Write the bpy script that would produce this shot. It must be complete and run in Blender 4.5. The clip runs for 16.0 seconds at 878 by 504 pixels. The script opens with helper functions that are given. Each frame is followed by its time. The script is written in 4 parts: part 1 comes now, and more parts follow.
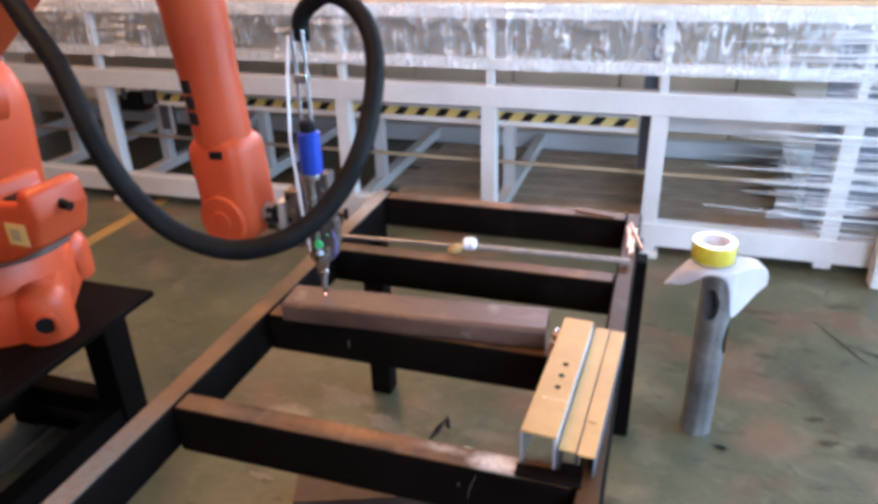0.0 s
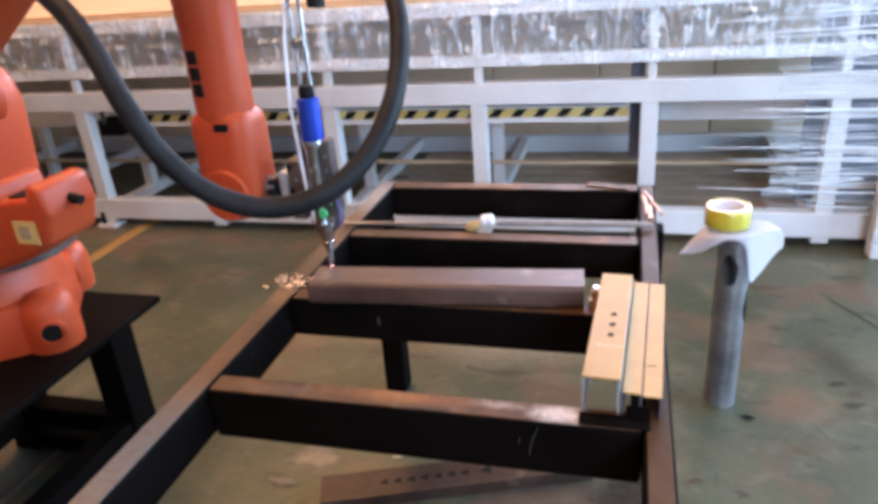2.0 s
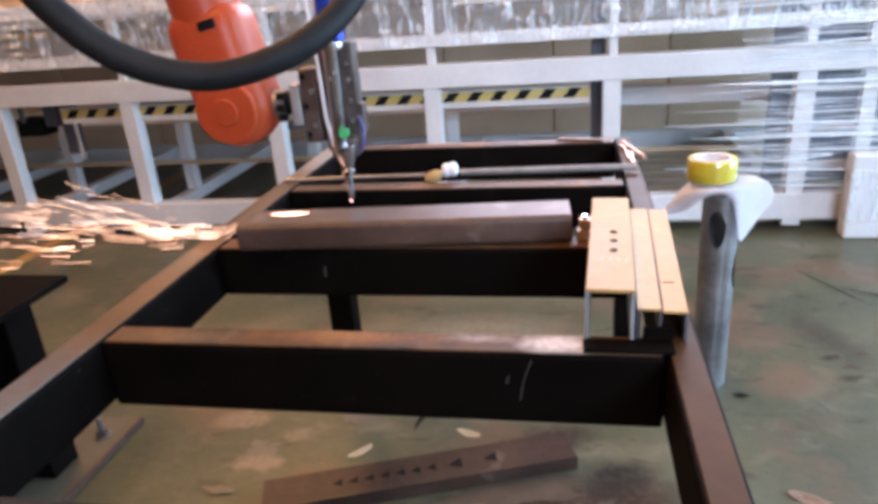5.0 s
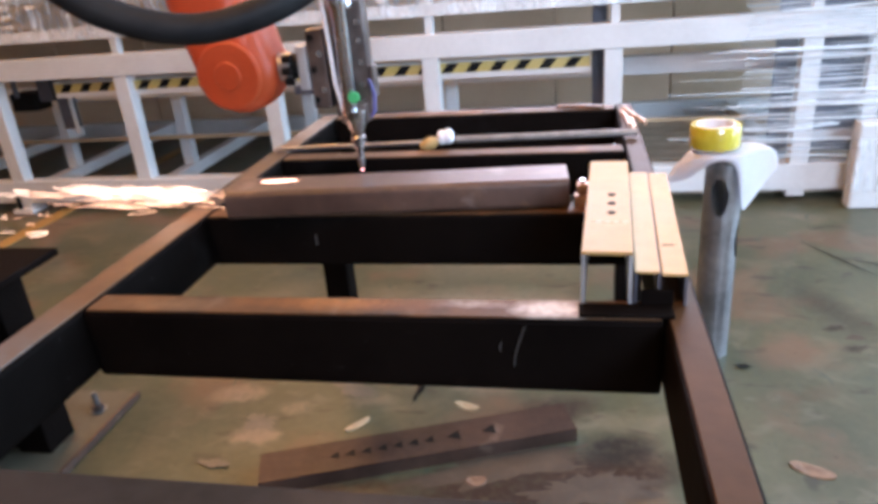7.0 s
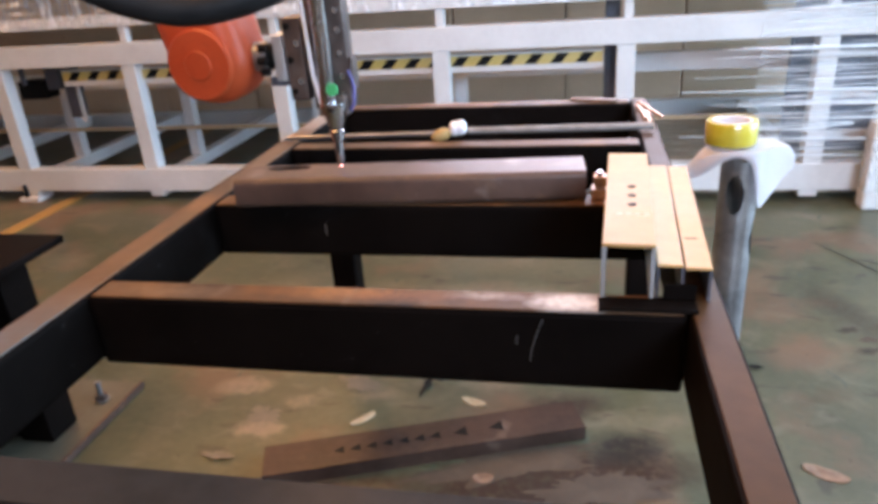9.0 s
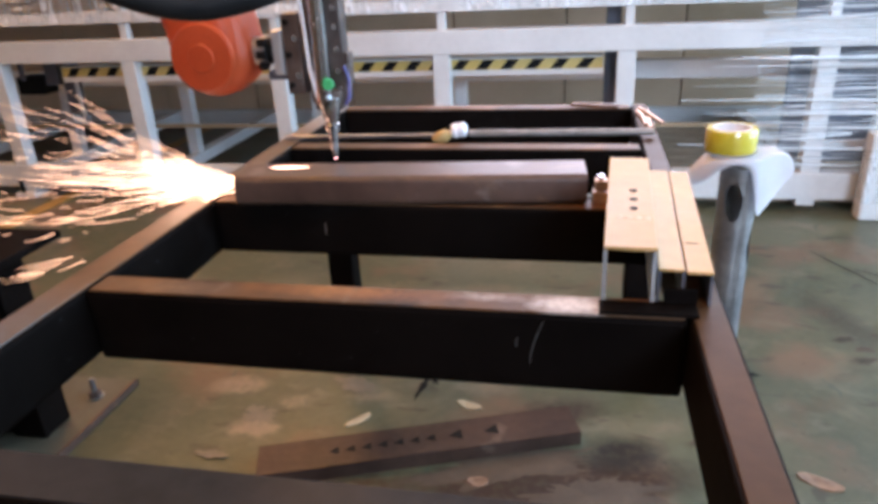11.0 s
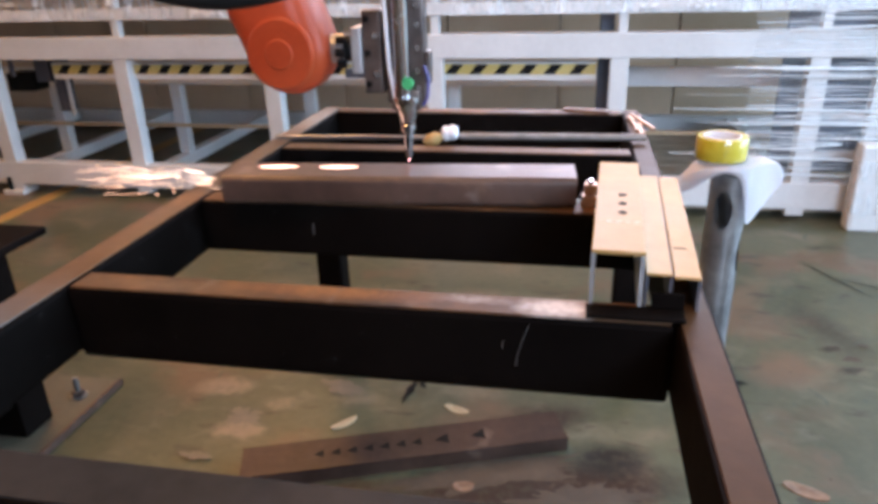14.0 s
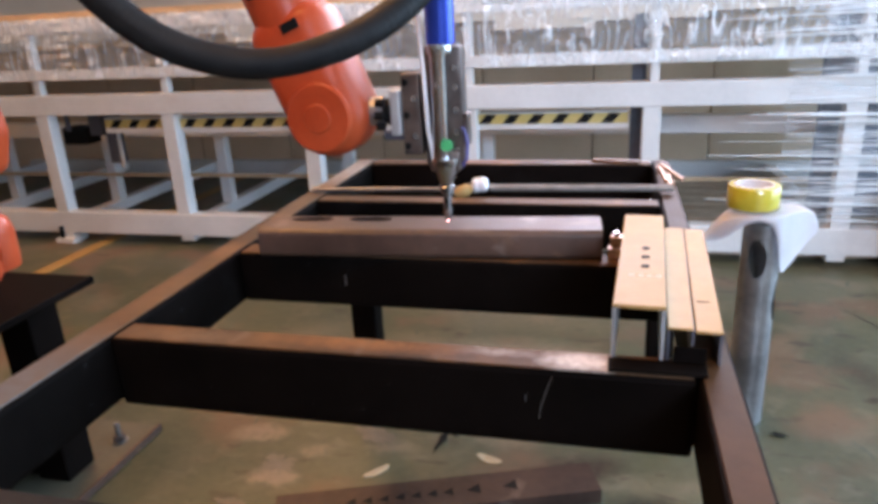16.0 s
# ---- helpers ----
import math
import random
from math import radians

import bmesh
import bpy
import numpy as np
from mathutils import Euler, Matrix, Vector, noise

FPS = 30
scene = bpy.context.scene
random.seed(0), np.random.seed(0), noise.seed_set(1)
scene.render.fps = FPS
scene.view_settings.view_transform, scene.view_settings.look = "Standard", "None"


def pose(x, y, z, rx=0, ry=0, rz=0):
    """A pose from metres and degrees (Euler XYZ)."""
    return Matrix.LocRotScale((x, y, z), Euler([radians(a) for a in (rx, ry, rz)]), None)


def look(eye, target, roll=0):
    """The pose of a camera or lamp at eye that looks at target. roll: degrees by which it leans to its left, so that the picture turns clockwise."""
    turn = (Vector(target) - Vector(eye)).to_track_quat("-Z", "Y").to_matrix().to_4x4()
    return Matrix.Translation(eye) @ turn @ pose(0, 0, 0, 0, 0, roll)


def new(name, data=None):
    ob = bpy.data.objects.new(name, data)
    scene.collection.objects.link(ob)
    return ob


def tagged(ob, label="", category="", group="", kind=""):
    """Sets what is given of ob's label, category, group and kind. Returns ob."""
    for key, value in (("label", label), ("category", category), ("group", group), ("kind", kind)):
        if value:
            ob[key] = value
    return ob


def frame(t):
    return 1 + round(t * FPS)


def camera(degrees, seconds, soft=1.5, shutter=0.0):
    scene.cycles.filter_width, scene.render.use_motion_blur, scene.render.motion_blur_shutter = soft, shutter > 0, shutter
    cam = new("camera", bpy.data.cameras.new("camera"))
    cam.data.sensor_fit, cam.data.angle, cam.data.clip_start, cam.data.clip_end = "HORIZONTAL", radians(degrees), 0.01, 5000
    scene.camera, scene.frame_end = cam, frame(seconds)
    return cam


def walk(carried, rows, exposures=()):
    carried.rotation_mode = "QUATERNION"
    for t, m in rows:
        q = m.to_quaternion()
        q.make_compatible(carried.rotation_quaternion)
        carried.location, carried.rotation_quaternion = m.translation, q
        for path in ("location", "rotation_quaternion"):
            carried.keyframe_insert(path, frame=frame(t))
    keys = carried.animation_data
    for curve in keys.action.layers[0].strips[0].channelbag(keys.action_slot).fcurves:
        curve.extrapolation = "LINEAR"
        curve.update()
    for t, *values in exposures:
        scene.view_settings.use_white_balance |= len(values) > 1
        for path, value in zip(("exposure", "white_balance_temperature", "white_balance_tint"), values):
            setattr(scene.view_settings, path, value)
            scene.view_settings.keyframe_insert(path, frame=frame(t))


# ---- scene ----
# ---- camera ----
cam = camera(64.3, 16.0, soft=4.0)
PATH = [
    (0, (0.686, -0.707, 1.308), (0.121, 0.999, 0.43), -1.7),
    (0.2, (0.682, -0.716, 1.285), (0.124, 1.000, 0.420), -2.1),
    (0.5, (0.652, -0.752, 1.287), (0.099, 0.957, 0.407), -2.6),
    (0.7, (0.659, -0.776, 1.281), (0.085, 0.919, 0.386), -3.1),
    (1, (0.681, -0.808, 1.287), (0.091, 0.874, 0.38), -3.5),
    (1.2, (0.695, -0.812, 1.302), (0.115, 0.886, 0.413), -4.0),
    (1.5, (0.662, -0.834, 1.321), (0.123, 0.898, 0.479), -4.4),
    (1.7, (0.648, -0.830, 1.297), (0.112, 0.910, 0.468), -4.8),
    (2, (0.594, -0.749, 1.203), (0.09, 1.008, 0.392), -4.5),
    (2.2, (0.569, -0.673, 1.055), (0.069, 1.091, 0.256), -4.6),
    (2.5, (0.544, -0.621, 0.98), (0.072, 1.159, 0.199), -4.2),
    (2.7, (0.534, -0.619, 0.964), (0.072, 1.171, 0.201), -4.1),
    (3, (0.529, -0.625, 0.988), (0.083, 1.18, 0.25), -3.9),
    (3.5, (0.533, -0.634, 0.992), (0.111, 1.186, 0.278), -3.9),
    (4, (0.536, -0.633, 0.988), (0.138, 1.195, 0.28), -4.0),
    (6.5, (0.542, -0.613, 0.963), (0.173, 1.188, 0.174), -4.7),
    (7, (0.545, -0.607, 0.955), (0.162, 1.189, 0.164), -4.9),
    (7.5, (0.535, -0.618, 0.957), (0.142, 1.176, 0.166), -4.7),
    (8, (0.536, -0.61, 0.954), (0.144, 1.184, 0.162), -4.5),
    (8.5, (0.531, -0.603, 0.947), (0.139, 1.187, 0.147), -4.2),
    (9, (0.53, -0.593, 0.941), (0.135, 1.198, 0.142), -4.1),
    (11.5, (0.524, -0.594, 0.936), (0.143, 1.206, 0.152), -2.6),
    (12, (0.526, -0.593, 0.934), (0.146, 1.211, 0.156), -2.4),
    (12.5, (0.527, -0.589, 0.932), (0.152, 1.216, 0.157), -2.3),
    (13, (0.531, -0.591, 0.93), (0.161, 1.214, 0.153), -2.2),
    (13.5, (0.53, -0.589, 0.93), (0.164, 1.216, 0.152), -2.0),
    (14, (0.528, -0.589, 0.931), (0.168, 1.218, 0.154), -1.7),
    (14.5, (0.531, -0.59, 0.931), (0.17, 1.222, 0.164), -1.7),
    (15, (0.533, -0.594, 0.932), (0.154, 1.223, 0.189), -2.0),
    (15.5, (0.541, -0.598, 0.94), (0.118, 1.228, 0.243), -2.6),
    (16, (0.545, -0.603, 0.948), (0.074, 1.227, 0.293), -2.9),
]
EXPOSURES = ((0, 0.22, 6250, 40), (2.2, 0.2, 6250, 40), (3.2, 0.14, 6350, 40), (7.0, 0.28, 6600, 42), (9.0, 0.31, 6650, 40), (11.5, 0.1, 6550, 39), (14.5, 0.13, 6550, 40), (16, 0.07, 6650, 40))
walk(cam, [(t, look(eye, target, roll)) for t, eye, target, roll in PATH], EXPOSURES)

# ---- world, sun, large lights, exposure ----
world = bpy.data.worlds.new("world")
scene.world = world
world.use_nodes = True
_wn = world.node_tree.nodes
_sky = _wn.new("ShaderNodeTexSky")
_sky.sky_type = "NISHITA"
_sky.sun_disc = False
_sky.sun_elevation = radians(35)
_sky.sun_rotation = radians(90)
world.node_tree.links.new(_sky.outputs[0], _wn["Background"].inputs[0])
_wn["Background"].inputs[1].default_value = 0.1


def area_lamp(name, at, target, sx, sy, power, colour):
    d = bpy.data.lights.new(name, "AREA")
    d.shape, d.size, d.size_y, d.energy, d.color = "RECTANGLE", sx, sy, power, colour
    ob = new(name, d)
    ob.matrix_world = look(at, target)
    return ob


# daylight through the unseen gate and high windows, and warm lamps added overhead
area_lamp("gate_daylight", (4.7, 2.2, 2.1), (0, 2.0, 0.5), 5.6, 3.8, 590, (0.42, 0.84, 1.0))
area_lamp("back_window_daylight", (1.9, 8.5, 4.1), (1.2, 1.5, 0.6), 5.6, 1.7, 560, (0.80, 0.93, 1.0))
area_lamp("front_window_daylight", (3.3, -6.95, 3.3), (1.5, 1.5, 0.5), 2.5, 1.8, 490, (0.54, 0.86, 1.0))
for _x, _y, _w in ((-1.9, 2.0, 120), (1.8, 5.0, 22), (1.8, -3.0, 26), (-2.2, 5.0, 105), (-1.0, -1.3, 105)):
    area_lamp("added_warm_light", (_x, _y, 4.75), (_x, _y, 0), 1.1, 1.1, _w, (1.0, 0.55, 0.15))


# ---- materials ----
def rgb(c):
    return (*c, 1.0)


def surface(name, a, b, rough=0.6, metal=0.0, scale=6.0, bump=0.15, fine=60.0, spots=None, spot_scale=3.0, spot_at=0.62, rough_var=0.15, emit=0.0, coat=0.0, shine=0.5):
    """Two colours mixed by noise at two sizes, with optional stains, and a fine relief."""
    m = bpy.data.materials.new(name)
    m.use_nodes = True
    nt = m.node_tree
    n, l = nt.nodes, nt.links
    bs = n["Principled BSDF"]
    co = n.new("ShaderNodeTexCoord")
    n1, n2 = n.new("ShaderNodeTexNoise"), n.new("ShaderNodeTexNoise")
    for q, s in ((n1, scale), (n2, fine)):
        q.inputs["Scale"].default_value = s
        q.inputs["Detail"].default_value = 5
        l.new(co.outputs["Object"], q.inputs["Vector"])
    add = n.new("ShaderNodeMath")
    add.operation = "MULTIPLY_ADD"
    l.new(n2.outputs[0], add.inputs[0])
    add.inputs[1].default_value = 0.35
    l.new(n1.outputs[0], add.inputs[2])
    ramp = n.new("ShaderNodeValToRGB")
    ramp.color_ramp.elements[0].position, ramp.color_ramp.elements[1].position = 0.45, 0.9
    ramp.color_ramp.elements[0].color, ramp.color_ramp.elements[1].color = rgb(a), rgb(b)
    l.new(add.outputs[0], ramp.inputs[0])
    out = ramp.outputs[0]
    if spots:
        n3 = n.new("ShaderNodeTexNoise")
        n3.inputs["Scale"].default_value, n3.inputs["Detail"].default_value = spot_scale, 7
        l.new(co.outputs["Object"], n3.inputs["Vector"])
        r3 = n.new("ShaderNodeValToRGB")
        r3.color_ramp.elements[0].position, r3.color_ramp.elements[1].position = spot_at, spot_at + 0.1
        l.new(n3.outputs[0], r3.inputs[0])
        mx = n.new("ShaderNodeMixRGB")
        mx.inputs[2].default_value = rgb(spots)
        l.new(r3.outputs[0], mx.inputs[0])
        l.new(out, mx.inputs[1])
        out = mx.outputs[0]
    l.new(out, bs.inputs["Base Color"])
    mr = n.new("ShaderNodeMapRange")
    mr.inputs[3].default_value, mr.inputs[4].default_value = max(0.03, rough - rough_var), min(1, rough + rough_var)
    l.new(n1.outputs[0], mr.inputs[0])
    l.new(mr.outputs[0], bs.inputs["Roughness"])
    bs.inputs["Metallic"].default_value = metal
    bs.inputs["Coat Weight"].default_value = coat
    bs.inputs["Specular IOR Level"].default_value = shine
    if bump:
        bp = n.new("ShaderNodeBump")
        bp.inputs["Strength"].default_value, bp.inputs["Distance"].default_value = bump, 0.004
        l.new(n2.outputs[0], bp.inputs["Height"])
        l.new(bp.outputs[0], bs.inputs["Normal"])
    if emit:
        bs.inputs["Emission Color"].default_value = rgb(a)
        bs.inputs["Emission Strength"].default_value = emit
    return m


def glow(name, colour, strength):
    m = bpy.data.materials.new(name)
    m.use_nodes = True
    b = m.node_tree.nodes["Principled BSDF"]
    b.inputs["Base Color"].default_value = rgb(colour)
    b.inputs["Emission Color"].default_value = rgb(colour)
    b.inputs["Emission Strength"].default_value = strength
    return m


def film_material(name, share, rough=0.12, scale=30.0):
    """Clear stretch film: mostly see-through, with creased highlights painted in as denser white noise."""
    m = bpy.data.materials.new(name)
    m.use_nodes = True
    nt = m.node_tree
    n, l = nt.nodes, nt.links
    out = n["Material Output"]
    bs = n["Principled BSDF"]
    bs.inputs["Base Color"].default_value = (0.85, 0.9, 0.95, 1)
    bs.inputs["Roughness"].default_value = rough
    tr = n.new("ShaderNodeBsdfTransparent")
    mix = n.new("ShaderNodeMixShader")
    co, nz = n.new("ShaderNodeTexCoord"), n.new("ShaderNodeTexNoise")
    mp = n.new("ShaderNodeMapping")
    mp.inputs["Scale"].default_value = (1.3, 1.0, 0.28) if scale > 20 else (0.22, 0.22, 8.0)
    nz.inputs["Scale"].default_value, nz.inputs["Detail"].default_value, nz.inputs["Distortion"].default_value = scale, 6, 1.2
    l.new(co.outputs["Object"], mp.inputs[0])
    l.new(mp.outputs[0], nz.inputs["Vector"])
    rp = n.new("ShaderNodeValToRGB")
    rp.color_ramp.elements[0].position, rp.color_ramp.elements[1].position = (0.48, 0.68) if scale > 20 else (0.50, 0.66)
    low, high = (share * 0.35, share * 1.5) if scale > 20 else (0.05, 0.85)
    rp.color_ramp.elements[0].color = (low, low, low, 1)
    rp.color_ramp.elements[1].color = (high, high, high, 1)
    l.new(nz.outputs[0], rp.inputs[0])
    bp = n.new("ShaderNodeBump")
    bp.inputs["Strength"].default_value, bp.inputs["Distance"].default_value = 0.9, 0.02
    l.new(nz.outputs[0], bp.inputs["Height"])
    l.new(bp.outputs[0], bs.inputs["Normal"])
    l.new(rp.outputs[0], mix.inputs[0])
    l.new(tr.outputs[0], mix.inputs[1])
    l.new(bs.outputs[0], mix.inputs[2])
    l.new(mix.outputs[0], out.inputs[0])
    return m


def layered(m, layers):
    """Adds stains to a material: noise size, threshold, softness, colour, share, stretch."""
    n, l = m.node_tree.nodes, m.node_tree.links
    bs = n["Principled BSDF"]
    co = n.new("ShaderNodeTexCoord")
    out = bs.inputs["Base Color"].links[0].from_socket
    for scale, at, wide, colour, share, stretch in layers:
        mp, q, r, mx = n.new("ShaderNodeMapping"), n.new("ShaderNodeTexNoise"), n.new("ShaderNodeValToRGB"), n.new("ShaderNodeMixRGB")
        mp.inputs["Scale"].default_value = (1.0, stretch, 1.0)
        mp.inputs["Location"].default_value = (scale * 1.7, scale * 0.3, 0)
        q.inputs["Scale"].default_value, q.inputs["Detail"].default_value, q.inputs["Distortion"].default_value = scale, 8, 0.6
        r.color_ramp.elements[0].position, r.color_ramp.elements[1].position = at, at + wide
        r.color_ramp.elements[1].color = (share, share, share, 1)
        mx.inputs[2].default_value = rgb(colour)
        l.new(co.outputs["Object"], mp.inputs[0])
        l.new(mp.outputs[0], q.inputs["Vector"])
        l.new(q.outputs[0], r.inputs[0])
        l.new(r.outputs[0], mx.inputs[0])
        l.new(out, mx.inputs[1])
        out = mx.outputs[0]
    l.new(out, bs.inputs["Base Color"])
    return m


def patch_at(m, spots, fine=26.0, wobble=0.05):
    """Adds single soft-edged patches, stains as well as painted glare and shade: x, y, half-length, half-width, turn,
    colour, share, hard (0 to 1).
    """
    n, l = m.node_tree.nodes, m.node_tree.links
    bs = n["Principled BSDF"]
    co, q, sub, sc, add, brk = n.new("ShaderNodeTexCoord"), n.new("ShaderNodeTexNoise"), n.new("ShaderNodeVectorMath"), n.new("ShaderNodeVectorMath"), n.new("ShaderNodeVectorMath"), n.new("ShaderNodeTexNoise")
    q.inputs["Scale"].default_value, q.inputs["Detail"].default_value = fine, 6
    brk.inputs["Scale"].default_value, brk.inputs["Detail"].default_value = fine * 2.3, 8
    sub.operation, sub.inputs[1].default_value = "SUBTRACT", (0.5, 0.5, 0.5)
    sc.operation, sc.inputs[3].default_value = "SCALE", wobble
    add.operation = "ADD"
    l.new(co.outputs["Object"], q.inputs["Vector"])
    l.new(co.outputs["Object"], brk.inputs["Vector"])
    l.new(q.outputs["Color"], sub.inputs[0])
    l.new(sub.outputs[0], sc.inputs[0])
    l.new(co.outputs["Object"], add.inputs[0])
    l.new(sc.outputs[0], add.inputs[1])
    out = bs.inputs["Base Color"].links[0].from_socket
    for x, y, rx, ry, a, colour, share, hard in spots:
        mp, ln, r, mul, mx = n.new("ShaderNodeMapping"), n.new("ShaderNodeVectorMath"), n.new("ShaderNodeValToRGB"), n.new("ShaderNodeMath"), n.new("ShaderNodeMixRGB")
        mp.vector_type = "TEXTURE"
        mp.inputs["Location"].default_value = (x, y, 0)
        mp.inputs["Rotation"].default_value = (0, 0, radians(a))
        mp.inputs["Scale"].default_value = (rx, ry, 50.0)
        ln.operation = "LENGTH"
        r.color_ramp.elements[0].position, r.color_ramp.elements[1].position = hard, 1.0
        r.color_ramp.elements[0].color, r.color_ramp.elements[1].color = (share, share, share, 1), (0, 0, 0, 1)
        mul.operation, mul.use_clamp = "MULTIPLY_ADD", True
        l.new(add.outputs[0], mp.inputs[0])
        l.new(mp.outputs[0], ln.inputs[0])
        l.new(ln.outputs["Value"], r.inputs[0])
        k = n.new("ShaderNodeMapRange")
        k.inputs[1].default_value, k.inputs[2].default_value, k.inputs[3].default_value, k.inputs[4].default_value = 0.35, 0.6, 0.68, 1.1
        l.new(brk.outputs[0], k.inputs[0])
        l.new(r.outputs[0], mul.inputs[0])
        l.new(k.outputs[0], mul.inputs[1])
        mul.inputs[2].default_value = 0.0
        l.new(mul.outputs[0], mx.inputs[0])
        mx.inputs[2].default_value = rgb(colour)
        l.new(out, mx.inputs[1])
        out = mx.outputs[0]
    l.new(out, bs.inputs["Base Color"])
    return m


# worn green paint on screed, with pale bare patches, brown grime, dark specks
M_FLOOR = layered(
    surface("green_epoxy", (0.044, 0.052, 0.030), (0.094, 0.093, 0.054), 0.40, shine=0.36, scale=2.6, fine=45, bump=0.06, spots=(0.115, 0.076, 0.046), spot_scale=3.4, spot_at=0.52),
    ((5.5, 0.53, 0.20, (0.165, 0.135, 0.090), 0.6, 1.0), (13.0, 0.57, 0.14, (0.15, 0.127, 0.090), 0.42, 1.6), (8.0, 0.62, 0.06, (0.036, 0.028, 0.020), 0.7, 2.5), (70.0, 0.68, 0.05, (0.022, 0.020, 0.016), 0.8, 1.0), (22.0, 0.66, 0.05, (0.05, 0.066, 0.046), 0.8, 0.5)))
RUST_AND_SHADE, PALE = (0.018, 0.009, 0.004), (0.20, 0.150, 0.105)
patch_at(M_FLOOR, (
    (0.48, 0.445, 0.34, 0.095, 16, (0.026, 0.010, 0.004), 1.0, 0.6), (0.12, 0.40, 0.22, 0.05, 15, (0.040, 0.017, 0.008), 0.8, 0.3), (0.48, 0.675, 0.15, 0.06, 25, RUST_AND_SHADE, 1.0, 0.4), (0.63, 0.565, 0.10, 0.065, 20, (0.012, 0.010, 0.008), 1.0, 0.45), (0.66, 0.36, 0.14, 0.06, 10, RUST_AND_SHADE, 0.8, 0.3), (-0.02, 0.47, 0.09, 0.05, 20, (0.05, 0.022, 0.012), 0.8, 0.3),
    # the first, long patch paints a passing shadow; the others are brown smears
    (1.21, 1.18, 0.21, 0.075, -70, RUST_AND_SHADE, 0.55, 0.2), (1.19, 1.08, 0.035, 0.012, 10, RUST_AND_SHADE, 0.95, 0.5), (1.21, 0.98, 0.045, 0.016, 15, RUST_AND_SHADE, 0.9, 0.4), (1.30, 0.97, 0.07, 0.035, 20, RUST_AND_SHADE, 0.8, 0.3), (1.05, 0.78, 0.10, 0.03, 30, (0.06, 0.04, 0.02), 0.5, 0.2),
    # worn pale spots; the wide ones beyond y 1.1 paint the far floor's glare
    (-0.26, 0.705, 0.085, 0.045, 8, PALE, 0.85, 0.5), (-0.155, 0.552, 0.065, 0.042, 0, PALE, 0.9, 0.6), (-0.10, 0.66, 0.05, 0.03, 10, PALE, 0.6, 0.4), (0.07, 0.700, 0.08, 0.03, 10, PALE, 0.5, 0.3), (0.33, 0.76, 0.10, 0.035, 0, PALE, 0.5, 0.3), (0.72, 0.66, 0.07, 0.03, 30, PALE, 0.35, 0.2), (0.30, 1.45, 0.45, 0.16, 0, (0.21, 0.17, 0.115), 0.45, 0.2), (0.25, 1.17, 0.36, 0.16, 5, (0.26, 0.21, 0.145), 0.65, 0.3), (-0.35, 1.25, 0.20, 0.12, 30, (0.15, 0.125, 0.08), 0.5, 0.2)))
M_LINE = surface("yellow_line_paint", (0.26, 0.15, 0.04), (0.34, 0.20, 0.06), 0.6, scale=8, spots=(0.1, 0.09, 0.06), spot_scale=9, spot_at=0.6)
M_WALL = surface("hall_wall_paint", (0.42, 0.40, 0.36), (0.52, 0.5, 0.45), 0.8, scale=1.5)
# for the added wall that shades the left side
M_BLOCK = surface("grey_light_block", (0.10, 0.095, 0.09), (0.15, 0.14, 0.13), 0.8, scale=1.5)
M_CEIL = surface("hall_ceiling_sheet", (0.5, 0.5, 0.48), (0.6, 0.6, 0.58), 0.7, scale=1.0)
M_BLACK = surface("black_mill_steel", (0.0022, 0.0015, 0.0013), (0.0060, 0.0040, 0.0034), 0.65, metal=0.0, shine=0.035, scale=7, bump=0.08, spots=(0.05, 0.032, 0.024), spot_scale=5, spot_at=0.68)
M_TOP = surface("brown_steel_with_glare", (0.052, 0.027, 0.014), (0.125, 0.060, 0.027), 0.5, metal=0.0, shine=0.17, scale=6, bump=0.08, spots=(0.10, 0.07, 0.05), spot_scale=5, spot_at=0.68)
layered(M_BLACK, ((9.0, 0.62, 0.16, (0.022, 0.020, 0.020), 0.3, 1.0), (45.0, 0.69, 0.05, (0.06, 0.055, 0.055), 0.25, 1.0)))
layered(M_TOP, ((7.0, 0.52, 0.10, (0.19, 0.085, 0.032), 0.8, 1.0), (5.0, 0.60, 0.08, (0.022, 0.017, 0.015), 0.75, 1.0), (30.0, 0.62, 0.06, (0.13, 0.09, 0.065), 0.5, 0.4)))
# silver glare put into the colour near x 0.5, then rust-brown patches
patch_at(M_TOP, ((0.525, 0.020, 0.052, 0.024, 0, (0.55, 0.52, 0.50), 0.95, 0.35), (0.44, 0.028, 0.05, 0.012, 0, (0.40, 0.36, 0.33), 0.5, 0.1), (0.30, 0.028, 0.12, 0.022, 0, (0.27, 0.11, 0.035), 0.8, 0.2), (0.10, 0.018, 0.10, 0.02, 0, (0.16, 0.10, 0.06), 0.6, 0.1)), 60.0, 0.02)
M_RAILTOP = surface("brown_steel_grey_glare", (0.060, 0.032, 0.017), (0.135, 0.068, 0.032), 0.36, shine=0.4, scale=6, bump=0.06, spots=(0.10, 0.07, 0.05), spot_scale=5, spot_at=0.66)
# reflections at the near and far end painted grey, and a tan patch between
patch_at(M_RAILTOP, ((-0.022, -0.16, 0.09, 0.20, 0, (0.13, 0.125, 0.12), 0.9, 0.3), (-0.022, 0.86, 0.09, 0.16, 0, (0.26, 0.25, 0.24), 0.8, 0.2), (-0.022, 0.30, 0.05, 0.05, 0, (0.22, 0.11, 0.05), 0.6, 0.1)), 40.0, 0.03)
# darker copy of the brown top steel: the right rail's dimmer light as colour
M_RAIL_SHADED = surface("shaded_brown_steel", (0.032, 0.016, 0.007), (0.070, 0.034, 0.014), 0.5, shine=0.10, scale=6, bump=0.08, spots=(0.06, 0.045, 0.035), spot_scale=5, spot_at=0.66)
